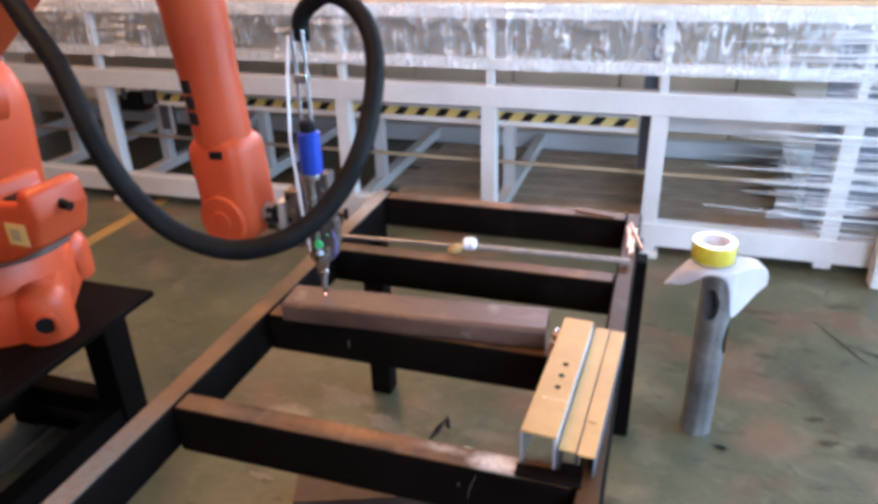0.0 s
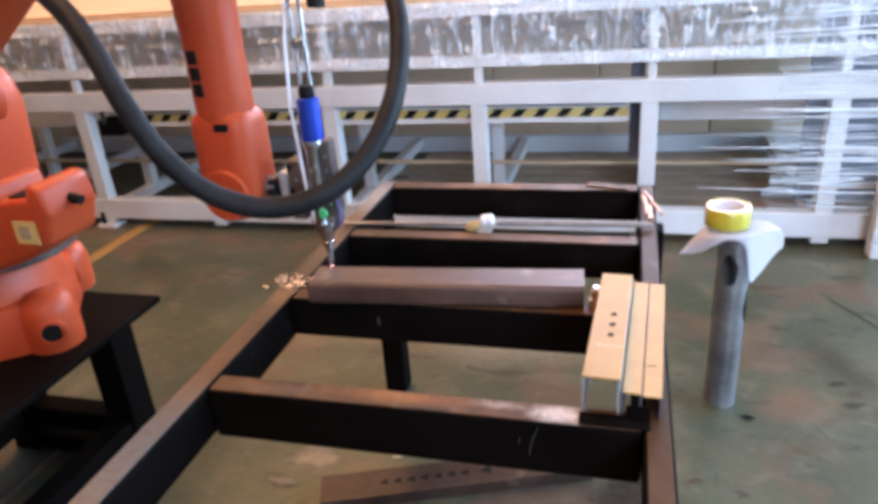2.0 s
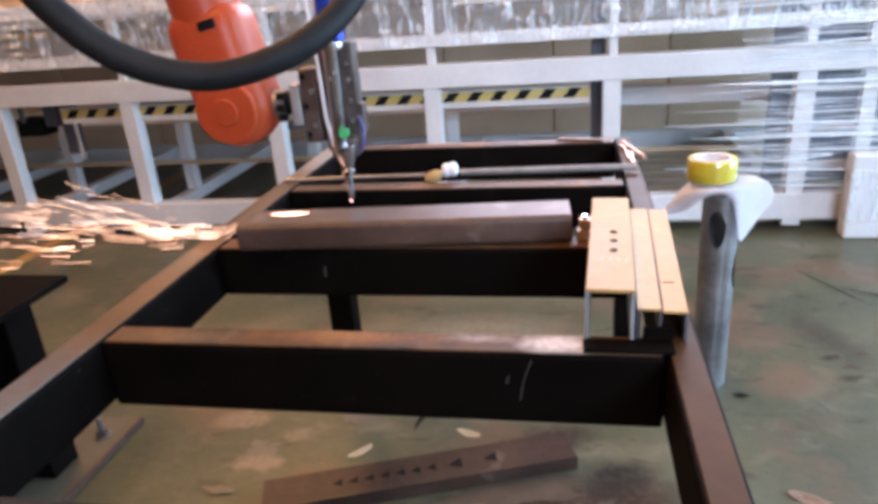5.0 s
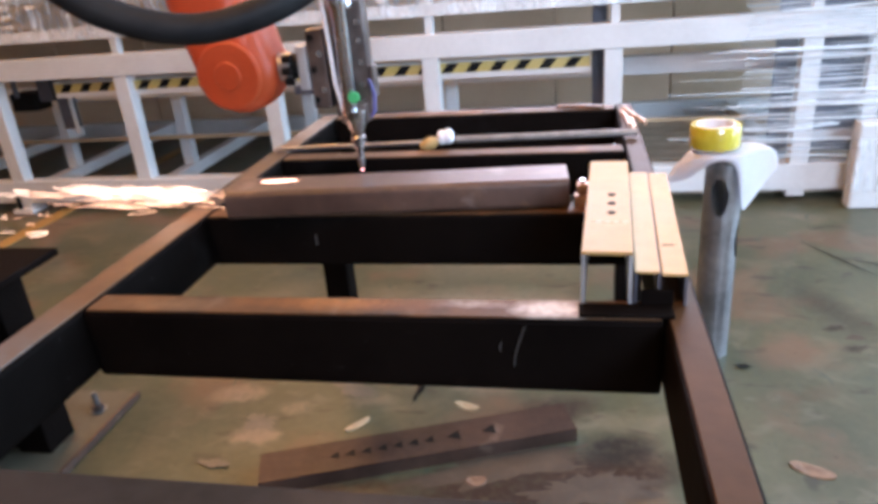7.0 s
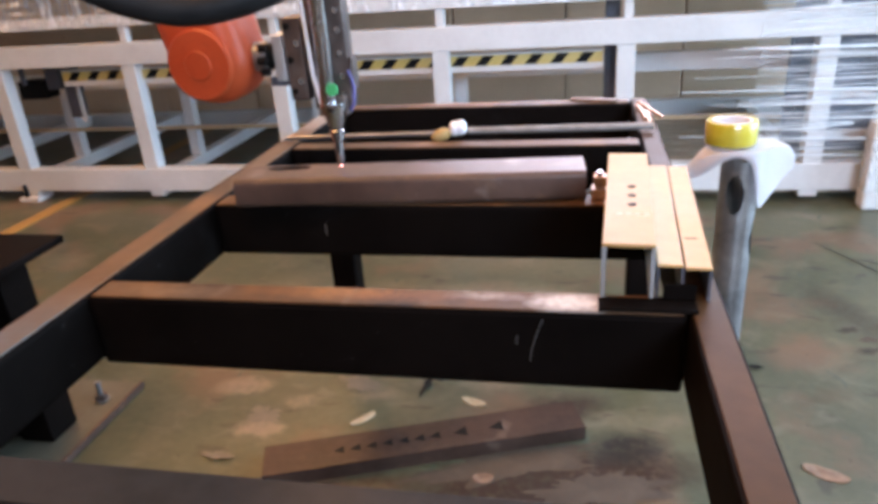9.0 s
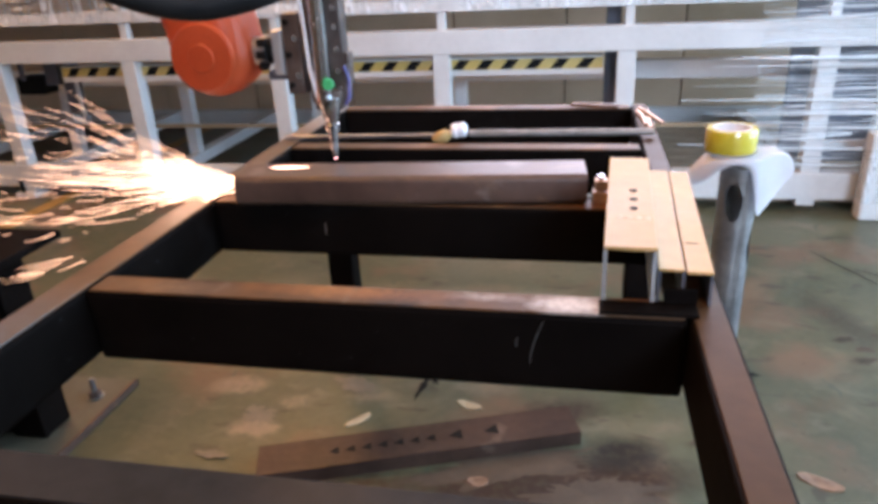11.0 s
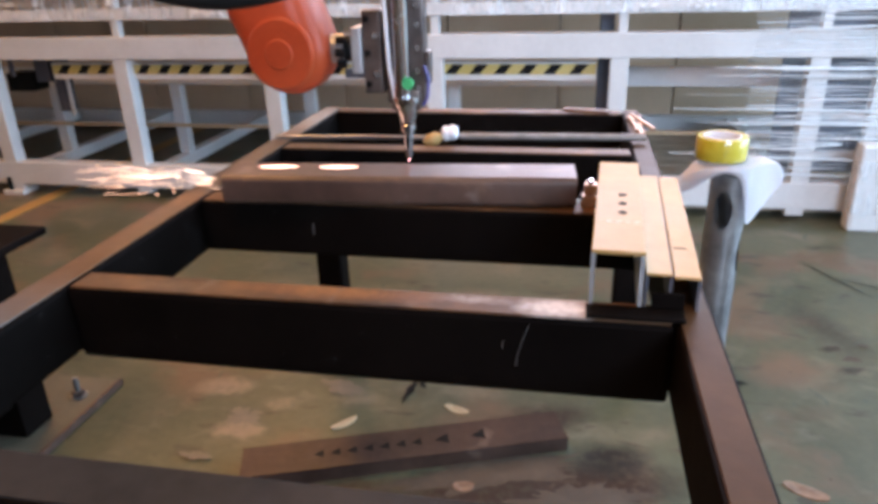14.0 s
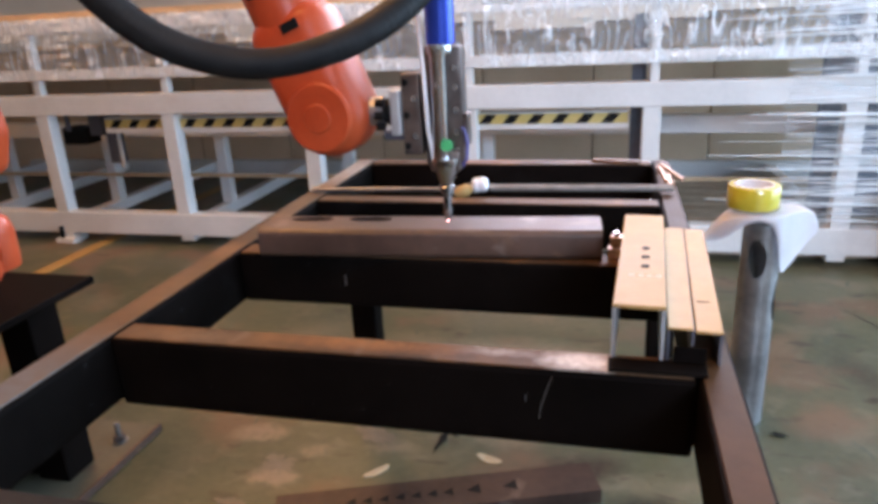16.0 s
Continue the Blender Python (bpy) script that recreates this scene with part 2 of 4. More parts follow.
M_CHANNEL = surface("oily_brown_channel", (0.022, 0.012, 0.009), (0.060, 0.034, 0.025), 0.42, shine=0.22, scale=8, bump=0.1, spots=(0.13, 0.09, 0.07), spot_scale=9, spot_at=0.68)
M_SHEEN = surface("bare_grey_steel", (0.014, 0.013, 0.013), (0.034, 0.032, 0.031), 0.30, metal=0.0, shine=0.06, scale=5, bump=0.05, spots=(0.035, 0.026, 0.02), spot_scale=6, spot_at=0.6)
M_RUST = surface("rusty_tube_steel", (0.046, 0.025, 0.019), (0.102, 0.056, 0.042), 0.42, metal=0.0, shine=0.42, scale=9, bump=0.1, spots=(0.2, 0.15, 0.13), spot_scale=12, spot_at=0.66)
layered(M_RUST, ((4.0, 0.54, 0.10, (0.034, 0.022, 0.020), 0.7, 3.0), (16.0, 0.60, 0.06, (0.15, 0.082, 0.05), 0.6, 2.0)))
M_WHITE = surface("white_frame_paint", (0.55, 0.555, 0.56), (0.68, 0.685, 0.69), 0.4, scale=4, bump=0.03)
M_GAP = surface("slate_gap_shade", (0.07, 0.09, 0.13), (0.14, 0.17, 0.22), 0.5)
M_DARK = surface("dark_grey_post", (0.05, 0.05, 0.065), (0.09, 0.09, 0.11), 0.5)
M_CARD = surface("brown_cardboard", (0.60, 0.43, 0.29), (0.74, 0.55, 0.39), 0.85, scale=3, bump=0.05)
M_PLY = surface("tan_plywood", (0.50, 0.34, 0.20), (0.66, 0.47, 0.29), 0.6, scale=3, bump=0.08)
M_ORANGE = surface("orange_robot_paint", (0.39, 0.048, 0.014), (0.52, 0.074, 0.021), 0.38, scale=5, bump=0.03, fine=120, coat=0.0, shine=0.3, spots=(0.25, 0.03, 0.012), spot_scale=9, spot_at=0.66)
M_RUBBER = surface("black_hose_rubber", (0.007, 0.007, 0.008), (0.018, 0.018, 0.019), 0.55, shine=0.16, scale=20, bump=0.1)
M_CHROME = surface("polished_steel", (0.45, 0.45, 0.46), (0.68, 0.68, 0.70), 0.24, metal=1.0, scale=12, bump=0.03)
M_HEAD = surface("dark_burnished_steel", (0.06, 0.042, 0.038), (0.17, 0.125, 0.11), 0.35, metal=0.5, scale=25, bump=0.05)
M_BLUE = surface("anodised_blue", (0.01, 0.035, 0.30), (0.02, 0.07, 0.48), 0.28, metal=0.45, scale=8, bump=0.0)
M_VIOLET = surface("violet_cable", (0.06, 0.055, 0.20), (0.12, 0.11, 0.30), 0.4, bump=0)
M_GREEN = surface("green_sticker", (0.02, 0.40, 0.14), (0.03, 0.5, 0.2), 0.5, bump=0)
M_WOODY = surface("tan_filmed_profile", (0.32, 0.185, 0.062), (0.42, 0.258, 0.10), 0.5, shine=0.3, scale=10, bump=0.04)
M_ALU = surface("mill_aluminium", (0.45, 0.47, 0.50), (0.62, 0.64, 0.67), 0.4, metal=0.7, scale=10)
M_PIPE = surface("grey_steel_pipe", (0.16, 0.16, 0.17), (0.36, 0.36, 0.37), 0.36, metal=0.75, scale=9, bump=0.06)
M_PAPER = surface("white_paper", (0.74, 0.74, 0.80), (0.82, 0.82, 0.86), 0.7, bump=0.02)
M_TAPE = surface("yellow_tape", (0.44, 0.35, 0.02), (0.56, 0.46, 0.05), 0.22, scale=14, bump=0.02, coat=0.5)
M_CORE = surface("grey_card_core", (0.62, 0.57, 0.58), (0.70, 0.66, 0.66), 0.7)
M_COPPER = surface("scorched_copper_scrap", (0.35, 0.2, 0.13), (0.62, 0.42, 0.3), 0.35, metal=0.6, scale=40, bump=0.2)
M_YELLOW = surface("hazard_yellow", (0.52, 0.37, 0.10), (0.64, 0.48, 0.18), 0.5, bump=0)
M_INK = surface("plain_black", (0.006, 0.006, 0.007), (0.012, 0.012, 0.012), 0.6, bump=0, shine=0.1)
M_LEAF = surface("dry_offcut", (0.30, 0.24, 0.15), (0.42, 0.34, 0.23), 0.8, scale=30)
M_PALERUST = surface("pale_tube_steel", (0.13, 0.105, 0.085), (0.21, 0.17, 0.14), 0.6, scale=12, bump=0.08)
M_RUSTLEAF = surface("rusty_offcut", (0.14, 0.075, 0.045), (0.26, 0.155, 0.10), 0.7, scale=30)
M_FILM = film_material("clear_stretch_film", 0.55, 0.12, 30)
M_WRAP = film_material("stretched_wrap_film", 0.7, 0.1, 9)
M_STRAND = surface("gathered_stretch_film", (0.60, 0.66, 0.70), (0.74, 0.79, 0.82), 0.25, scale=30, bump=0.05, coat=0.4)
M_PLATE = surface("dusty_steel_plate", (0.07, 0.066, 0.045), (0.12, 0.105, 0.075), 0.5, scale=9, spots=(0.08, 0.05, 0.035), spot_scale=7, spot_at=0.6)
M_BARE = surface("bare_bright_steel", (0.17, 0.155, 0.145), (0.28, 0.26, 0.25), 0.45, metal=0.2, scale=30, bump=0.1)
M_STAIN = surface("rust_stain", (0.045, 0.028, 0.018), (0.08, 0.055, 0.036), 0.6, scale=20, bump=0.05)
M_PALE = surface("bare_screed", (0.10, 0.085, 0.060), (0.155, 0.125, 0.092), 0.6, scale=20, bump=0.05)
M_PLANK = surface("weathered_plank", (0.32, 0.24, 0.17), (0.48, 0.38, 0.29), 0.7, scale=8, bump=0.15)
M_SPARK = glow("orange_hot_spark", (1.0, 0.62, 0.36), 5.5)
M_HOT = glow("white_hot_spark", (1.0, 0.76, 0.50), 9.0)
M_SPOT = glow("laser_spot", (1.0, 0.45, 0.42), 9.0)
M_EMBER = glow("glowing_slag", (1.0, 0.66, 0.46), 4.0)


# ---- mesh helpers ----
def box_into(bm, x0, x1, y0, y1, z0, z1, bevel=0.0, m=None):
    r = bmesh.ops.create_cube(bm, size=1.0, matrix=Matrix.Translation(((x0 + x1) / 2, (y0 + y1) / 2, (z0 + z1) / 2)) @ Matrix.Diagonal((x1 - x0, y1 - y0, z1 - z0, 1)))
    vs = r["verts"]
    if bevel:
        es = list({e for v in vs for e in v.link_edges})
        rb = bmesh.ops.bevel(bm, geom=es, offset=bevel, segments=2, affect="EDGES", profile=0.6)
        vs = list({v for f in rb["faces"] for v in f.verts} | {v for v in vs if v.is_valid})
    if m is not None:
        bmesh.ops.transform(bm, matrix=m, verts=[v for v in vs if v.is_valid])
    return vs


def box(x0, x1, y0, y1, z0, z1, bevel=0.0):
    bm = bmesh.new()
    box_into(bm, x0, x1, y0, y1, z0, z1, bevel)
    return bm


def cyl_into(bm, a, b, r0, r1=None, seg=24, caps=True):
    a, b = Vector(a), Vector(b)
    r1 = r0 if r1 is None else r1
    q = (b - a).to_track_quat("Z", "Y").to_matrix().to_4x4()
    bmesh.ops.create_cone(bm, cap_ends=caps, segments=seg, radius1=r0, radius2=r1, depth=(b - a).length, matrix=Matrix.Translation((a + b) / 2) @ q)


def cyl(a, b, r0, r1=None, seg=24):
    bm = bmesh.new()
    cyl_into(bm, a, b, r0, r1, seg)
    return bm


def lathe(profile, seg=32, m=None):
    """A turned body about z from (radius, height) pairs."""
    bm = bmesh.new()
    rings = []
    for r, z in profile:
        rings.append([bm.verts.new((r * math.cos(2 * math.pi * i / seg), r * math.sin(2 * math.pi * i / seg), z)) for i in range(seg)])
    for p, q in zip(rings, rings[1:]):
        for i in range(seg):
            bm.faces.new((p[i], p[(i + 1) % seg], q[(i + 1) % seg], q[i]))
    for ring, flip in ((rings[0], True), (rings[-1], False)):
        if profile[0] != profile[-1] and profile[0 if flip else -1][0] > 1e-5:
            bm.faces.new(ring[::-1] if flip else ring)
    if m is not None:
        bmesh.ops.transform(bm, matrix=m, verts=bm.verts)
    return bm


def sweep(points, radius, seg=14, taper=False):
    """A round tube along a line of points."""
    bm = bmesh.new()
    pts = [Vector(p) for p in points]
    rings = []
    for i, p in enumerate(pts):
        d = (pts[min(i + 1, len(pts) - 1)] - pts[max(i - 1, 0)]).normalized()
        u = d.cross(Vector((0.31, 0.9, 0.2))).normalized()
        v = d.cross(u)
        q = radius * (0.985 if taper and i in (0, len(pts) - 1) else 1.0)
        rings.append([bm.verts.new(p + q * (math.cos(2 * math.pi * k / seg) * u + math.sin(2 * math.pi * k / seg) * v)) for k in range(seg)])
    for a, b in zip(rings, rings[1:]):
        for k in range(seg):
            bm.faces.new((a[k], a[(k + 1) % seg], b[(k + 1) % seg], b[k]))
    bm.faces.new(rings[0][::-1])
    bm.faces.new(rings[-1])
    return bm


def part(name, bm, material, parent=None, label="", smooth=False, m=None):
    me = bpy.data.meshes.new(name)
    bmesh.ops.recalc_face_normals(bm, faces=bm.faces)
    bm.to_mesh(me)
    bm.free()
    me.materials.append(material)
    if smooth:
        for p in me.polygons:
            p.use_smooth = True
        me.set_sharp_from_angle(angle=radians(40))
    ob = new(name, me)
    ob.parent = parent
    if m is not None:
        ob.matrix_basis = m
    return tagged(ob, label)


def thing(name, label, category, m=None, group="", kind=""):
    ob = new(name)
    ob.empty_display_size = 0.05
    if m is not None:
        ob.matrix_basis = m
    return tagged(ob, label, category, group, kind)


def structure(name, bm, material, label, category, smooth=False):
    ob = part(name, bm, material, None, label, smooth)
    return tagged(ob, "", category, "", "structure")


# ---- the hall ----
def hall():
    structure("floor", box(-9, 9, -7, 10, -0.1, 0.0), M_FLOOR, "worn green epoxy workshop floor with brown stains", "floor")
    structure("wall_west", box(-9.2, -9, -7, 10, 0, 5), M_WALL, "plain painted wall of the workshop", "wall")
    bm = bmesh.new()
    for x0, x1, z0, z1 in ((-9, 9, 0, 2.3), (-9, 2.0, 2.3, 4.3), (4.6, 9, 2.3, 4.3), (-9, 9, 4.3, 5)):
        box_into(bm, x0, x1, -7.2, -7, z0, z1)
    structure("wall_south", bm, M_WALL, "painted workshop wall with a band of windows", "wall")
    bm = bmesh.new()
    for y0, y1, z0, z1 in ((-7, -0.7, 0, 5), (5.1, 10, 0, 5), (-0.7, 5.1, 4.2, 5)):
        box_into(bm, 4.8, 5.0, y0, y1, z0, z1)
    structure("wall_east", bm, M_WALL, "painted workshop wall with a wide open gate", "wall")
    bm = bmesh.new()
    for x0, x1, z0, z1 in ((-9, 9, 0, 3.2), (-9, -1.0, 3.2, 5), (4.8, 9, 3.2, 5)):
        box_into(bm, x0, x1, 8.6, 8.8, z0, z1)
    structure("wall_north", bm, M_WALL, "painted workshop wall with a band of high windows", "wall")
    # unseen wall, added so that the front window's light misses the robot
    structure("light_blocking_wall", box(-9, 1.05, -2.3, -2.15, 0, 5), M_BLOCK, "unseen grey wall added to keep window light off the robot", "wall")
    structure("ceiling", box(-9, 9, -7, 10, 5.0, 5.1), M_CEIL, "pale sheet metal workshop ceiling", "ceiling")
    bm = bmesh.new()
    box_into(bm, -1.765, -1.695, 1.2, 6.0, 0.0, 0.003)
    structure("floor_line", bm, M_LINE, "worn yellow line painted on the floor", "floor marking")
    # shades for the added warm lamps, all out of view
    for x, y in ((-1.9, 2.0), (1.8, 5.0), (1.8, -3.0), (-2.2, 5.0), (-1.0, -1.3)):
        lamp = thing("added_hall_lamp", "unseen round steel lamp added under the ceiling", "lamp", pose(x, y, 4.78), "hall lamps")
        part("shade", lathe([(0.05, 0.2), (0.12, 0.18), (0.62, 0.03), (0.63, 0.0), (0.60, 0.0), (0.1, 0.15), (0.04, 0.16)], 28), M_ALU, lamp, smooth=True)


def blob(rx, ry, seed, n=72):
    bm = bmesh.new()
    vs = []
    for i in range(n):
        a = 2 * math.pi * i / n
        k = 1 + 0.6 * noise.noise((math.cos(a) * 1.5, math.sin(a) * 1.5, seed)) + 0.45 * noise.noise((math.cos(a) * 4, math.sin(a) * 4, seed + 9)) + 0.25 * noise.noise((math.cos(a) * 9, math.sin(a) * 9, seed + 4))
        vs.append(bm.verts.new((rx * k * math.cos(a), ry * k * math.sin(a), 0.0)))
    bm.faces.new(vs)
    return bm


def stains():
    for i, (x, y, rx, ry, a, mt, label) in enumerate((
            (0.42, 0.50, 0.20, 0.035, 18, M_STAIN, "brown rust stain on the floor"), (0.56, 0.44, 0.12, 0.05, 10, M_STAIN, "brown rust stain on the floor"),
            (-0.16, 0.60, 0.035, 0.03, 0, M_PALE, "pale worn patch in the floor paint"), (-0.14, 0.82, 0.08, 0.035, -8, M_PALE, "pale worn patch in the floor paint"), (0.02, 0.74, 0.05, 0.02, -20, M_PALE, "pale worn patch in the floor paint"),
            (1.22, 1.03, 0.022, 0.009, 10, M_STAIN, "brown rust stain on the floor"), (1.30, 0.96, 0.012, 0.005, 30, M_STAIN, "brown rust stain on the floor"), (1.27, 1.10, 0.014, 0.006, -20, M_STAIN, "brown rust stain on the floor"), (1.33, 1.5, 0.11, 0.004, -62, M_INK, "black scuff on the floor"), (1.42, 1.46, 0.08, 0.003, -30, M_INK, "black scuff on the floor"), (0.78, 0.62, 0.018, 0.007, 25, M_STAIN, "brown rust stain on the floor"), (0.93, 0.885, 0.018, 0.007, -15, M_INK, "black scuff on the floor"),
            (0.185, 0.75, 0.008, 0.045, -10, M_INK, "black scuff on the floor"), (0.205, 0.78, 0.006, 0.03, 20, M_INK, "black scuff on the floor"), (-0.2, 0.45, 0.03, 0.012, 0, M_PALE, "pale worn patch in the floor paint"))):
        o = tagged(part("floor_stain", blob(rx, ry, i * 3.7), mt, None, label, m=pose(x, y, 0.0008 + 0.0003 * i, 0, 0, a)), "", "stain", "", "structure")


# ---- the steel bench ----
TOP, DEEP = 0.615, 0.08


def tube_beam(x0, x1, y0, y1, z0, z1, bevel=0.006):
    return box(x0, x1, y0, y1, z0, z1, bevel)


def bench():
    b = thing("steel_bench", "welded black steel tube bench with brown top faces", "workbench")
    z0 = TOP - DEEP
    # every tube's upper skin has its own colour, mostly browner than the near-black sides
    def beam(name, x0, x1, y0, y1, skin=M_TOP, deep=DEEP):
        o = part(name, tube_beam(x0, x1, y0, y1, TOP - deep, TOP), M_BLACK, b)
        part("top_skin", box(x0 + 0.004, x1 - 0.004, y0 + 0.003, y1 - 0.003, TOP - 0.006, TOP + 0.0012, 0.0008), skin, o, "top face of the tube, coloured apart from its black sides")
        return o
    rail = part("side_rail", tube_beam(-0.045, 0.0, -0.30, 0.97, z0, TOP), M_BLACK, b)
    part("top_skin", box(-0.041, -0.004, -0.297, 0.967, TOP - 0.006, TOP + 0.0012, 0.0008), M_RAILTOP, rail, "brown top face of the tube with grey glare painted in")
    beam("side_rail", 0.63, 0.667, -0.30, 0.97, M_RAIL_SHADED)
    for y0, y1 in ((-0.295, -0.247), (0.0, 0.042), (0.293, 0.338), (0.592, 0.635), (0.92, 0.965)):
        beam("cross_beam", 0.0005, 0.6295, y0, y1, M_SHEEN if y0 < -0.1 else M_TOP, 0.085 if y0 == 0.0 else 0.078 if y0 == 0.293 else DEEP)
    for pts in (((0.496, 0.607), (0.490, 0.590), (0.485, 0.572), (0.484, 0.560)), ((0.472, 0.588), (0.470, 0.582), (0.471, 0.578))):
        part("scratch", sweep([(x, 0.0001, z) for x, z in pts], 0.0004, 6), M_PIPE, b, "thin pale scratch in the black paint")
    part("scratch", box(0.17, 0.1716, 0.2924, 0.2934, TOP - 0.045, TOP - 0.028), M_PIPE, b, "pale scratch in the black paint")
    for x, w in ((-0.062, 0.062), (0.634, 0.058)):
        for y in (-0.28, 0.862):
            part("leg", tube_beam(x, x + w, y, y + 0.058, 0.0, z0), M_BLACK, b)


# ---- the tube being cut ----
WP = pose(0.290, 0.331, TOP + 0.002, 0, 0, 4.1)
WL, WW, WH, WT = 0.245, 0.040, 0.041, 0.003
HOLES = ((-0.180, 0.018), (-0.090, 0.018), (0.014, 0.018))
HA, HB = 0.034, 0.012


def slot_plate(x0, x1, y0, y1, z0, z1, holes):
    """A plate with oval holes cut right through."""
    bm = bmesh.new()
    seg = 32
    xs = [x0] + [(a[0] + b[0]) / 2 for a, b in zip(holes, holes[1:])] + [x1]
    for (cx, cy), xa, xb in zip(holes, xs, xs[1:]):
        ins, out = {}, {}
        for z in (z0, z1):
            ins[z] = [bm.verts.new((cx + HA * math.cos(2 * math.pi * i / seg), cy + HB * math.sin(2 * math.pi * i / seg), z)) for i in range(seg)]
            row = []
            for i in range(seg):
                c, s = math.cos(2 * math.pi * i / seg), math.sin(2 * math.pi * i / seg)
                kx = ((xb - cx) if c > 0 else (cx - xa)) / max(abs(c), 1e-6)
                ky = ((y1 - cy) if s > 0 else (cy - y0)) / max(abs(s), 1e-6)
                k = min(kx, ky)
                row.append(bm.verts.new((cx + k * c, cy + k * s, z)))
            out[z] = row
        for i in range(seg):
            j = (i + 1) % seg
            bm.faces.new((ins[z1][i], ins[z1][j], out[z1][j], out[z1][i]))
            bm.faces.new((ins[z0][j], ins[z0][i], out[z0][i], out[z0][j]))
            bm.faces.new((ins[z0][i], ins[z0][j], ins[z1][j], ins[z1][i]))
        # corners of the cell
        for z in (z0, z1):
            for sx, sy in ((1, 1), (-1, 1), (-1, -1), (1, -1)):
                corner = Vector((xb if sx > 0 else xa, y1 if sy > 0 else y0, z))
                best = sorted(out[z], key=lambda v: (v.co - corner).length)[:6]
                a = [v for v in best if abs(v.co.x - corner.x) < 1e-6]
                c = [v for v in best if abs(v.co.y - corner.y) < 1e-6]
                if a and c and a[0] is not c[0] and (a[0].co - corner).length > 1e-6:
                    bm.faces.new((bm.verts.new(corner), a[0], c[0]))
    bmesh.ops.remove_doubles(bm, verts=bm.verts, dist=1e-5)
    return bm


SLUGS = []


def workpiece():
    w = thing("steel_tube_workpiece", "rusty brown rectangular steel tube with oval holes, lying across the bench", "steel tube", WP)
    holes = list(HOLES)
    part("upper_face", slot_plate(-WL, WL, -WW + 0.009, WW - 0.009, WH - WT, WH, holes), M_RUST, w)
    bm = bmesh.new()
    # rounded corners, walls and floor of the tube
    n = 6
    prof = []
    for sx, sz, a0 in ((1, 1, 90), (1, 0, 0), (-1, 0, 270), (-1, 1, 180)):
        cx, cz = sx * (WW - 0.009), (WH - 0.009) if sz else 0.009
        for i in range(n + 1):
            a = radians(a0 - 90 * i / n)
            prof.append((cx, cz, math.cos(a), math.sin(a)))
    rings = []
    for x in (-WL, WL):
        rings.append(([bm.verts.new((x, c + 0.009 * u, z + 0.009 * v)) for c, z, u, v in prof], [bm.verts.new((x, c + 0.006 * u, z + 0.006 * v)) for c, z, u, v in prof]))
    k = len(prof)
    for i in range(k - 1):
        bm.faces.new((rings[0][0][i], rings[0][0][i + 1], rings[1][0][i + 1], rings[1][0][i]))
        bm.faces.new((rings[0][1][i + 1], rings[0][1][i], rings[1][1][i], rings[1][1][i + 1]))
        for r in rings:
            bm.faces.new((r[0][i], r[0][i + 1], r[1][i + 1], r[1][i]))
    part("tube_wall", bm, M_RUST, w, smooth=True)
    # added plate that keeps the parked sparks' light inside the tube
    part("glow_stop", box(WL - 0.006, WL - 0.002, -WW + 0.004, WW - 0.004, 0.004, WH - 0.004), M_RUST, w, "plate added in the tube end to hide the resting sparks")
    for x, y in holes:
        bm = bmesh.new()
        top = [bm.verts.new(((HA - 0.0008) * math.cos(2 * math.pi * i / 32), (HB - 0.0008) * math.sin(2 * math.pi * i / 32), 0.0)) for i in range(32)]
        f = bm.faces.new(top)
        e = bmesh.ops.extrude_face_region(bm, geom=[f])
        bmesh.ops.translate(bm, vec=(0, 0, -WT), verts=[v for v in e["geom"] if isinstance(v, bmesh.types.BMVert)])
        s = part("slug", bm, M_RUST, w, "oval offcut of the tube wall", m=pose(x, y, WH - 0.0003))
        SLUGS.append((s, x, y))
    return w


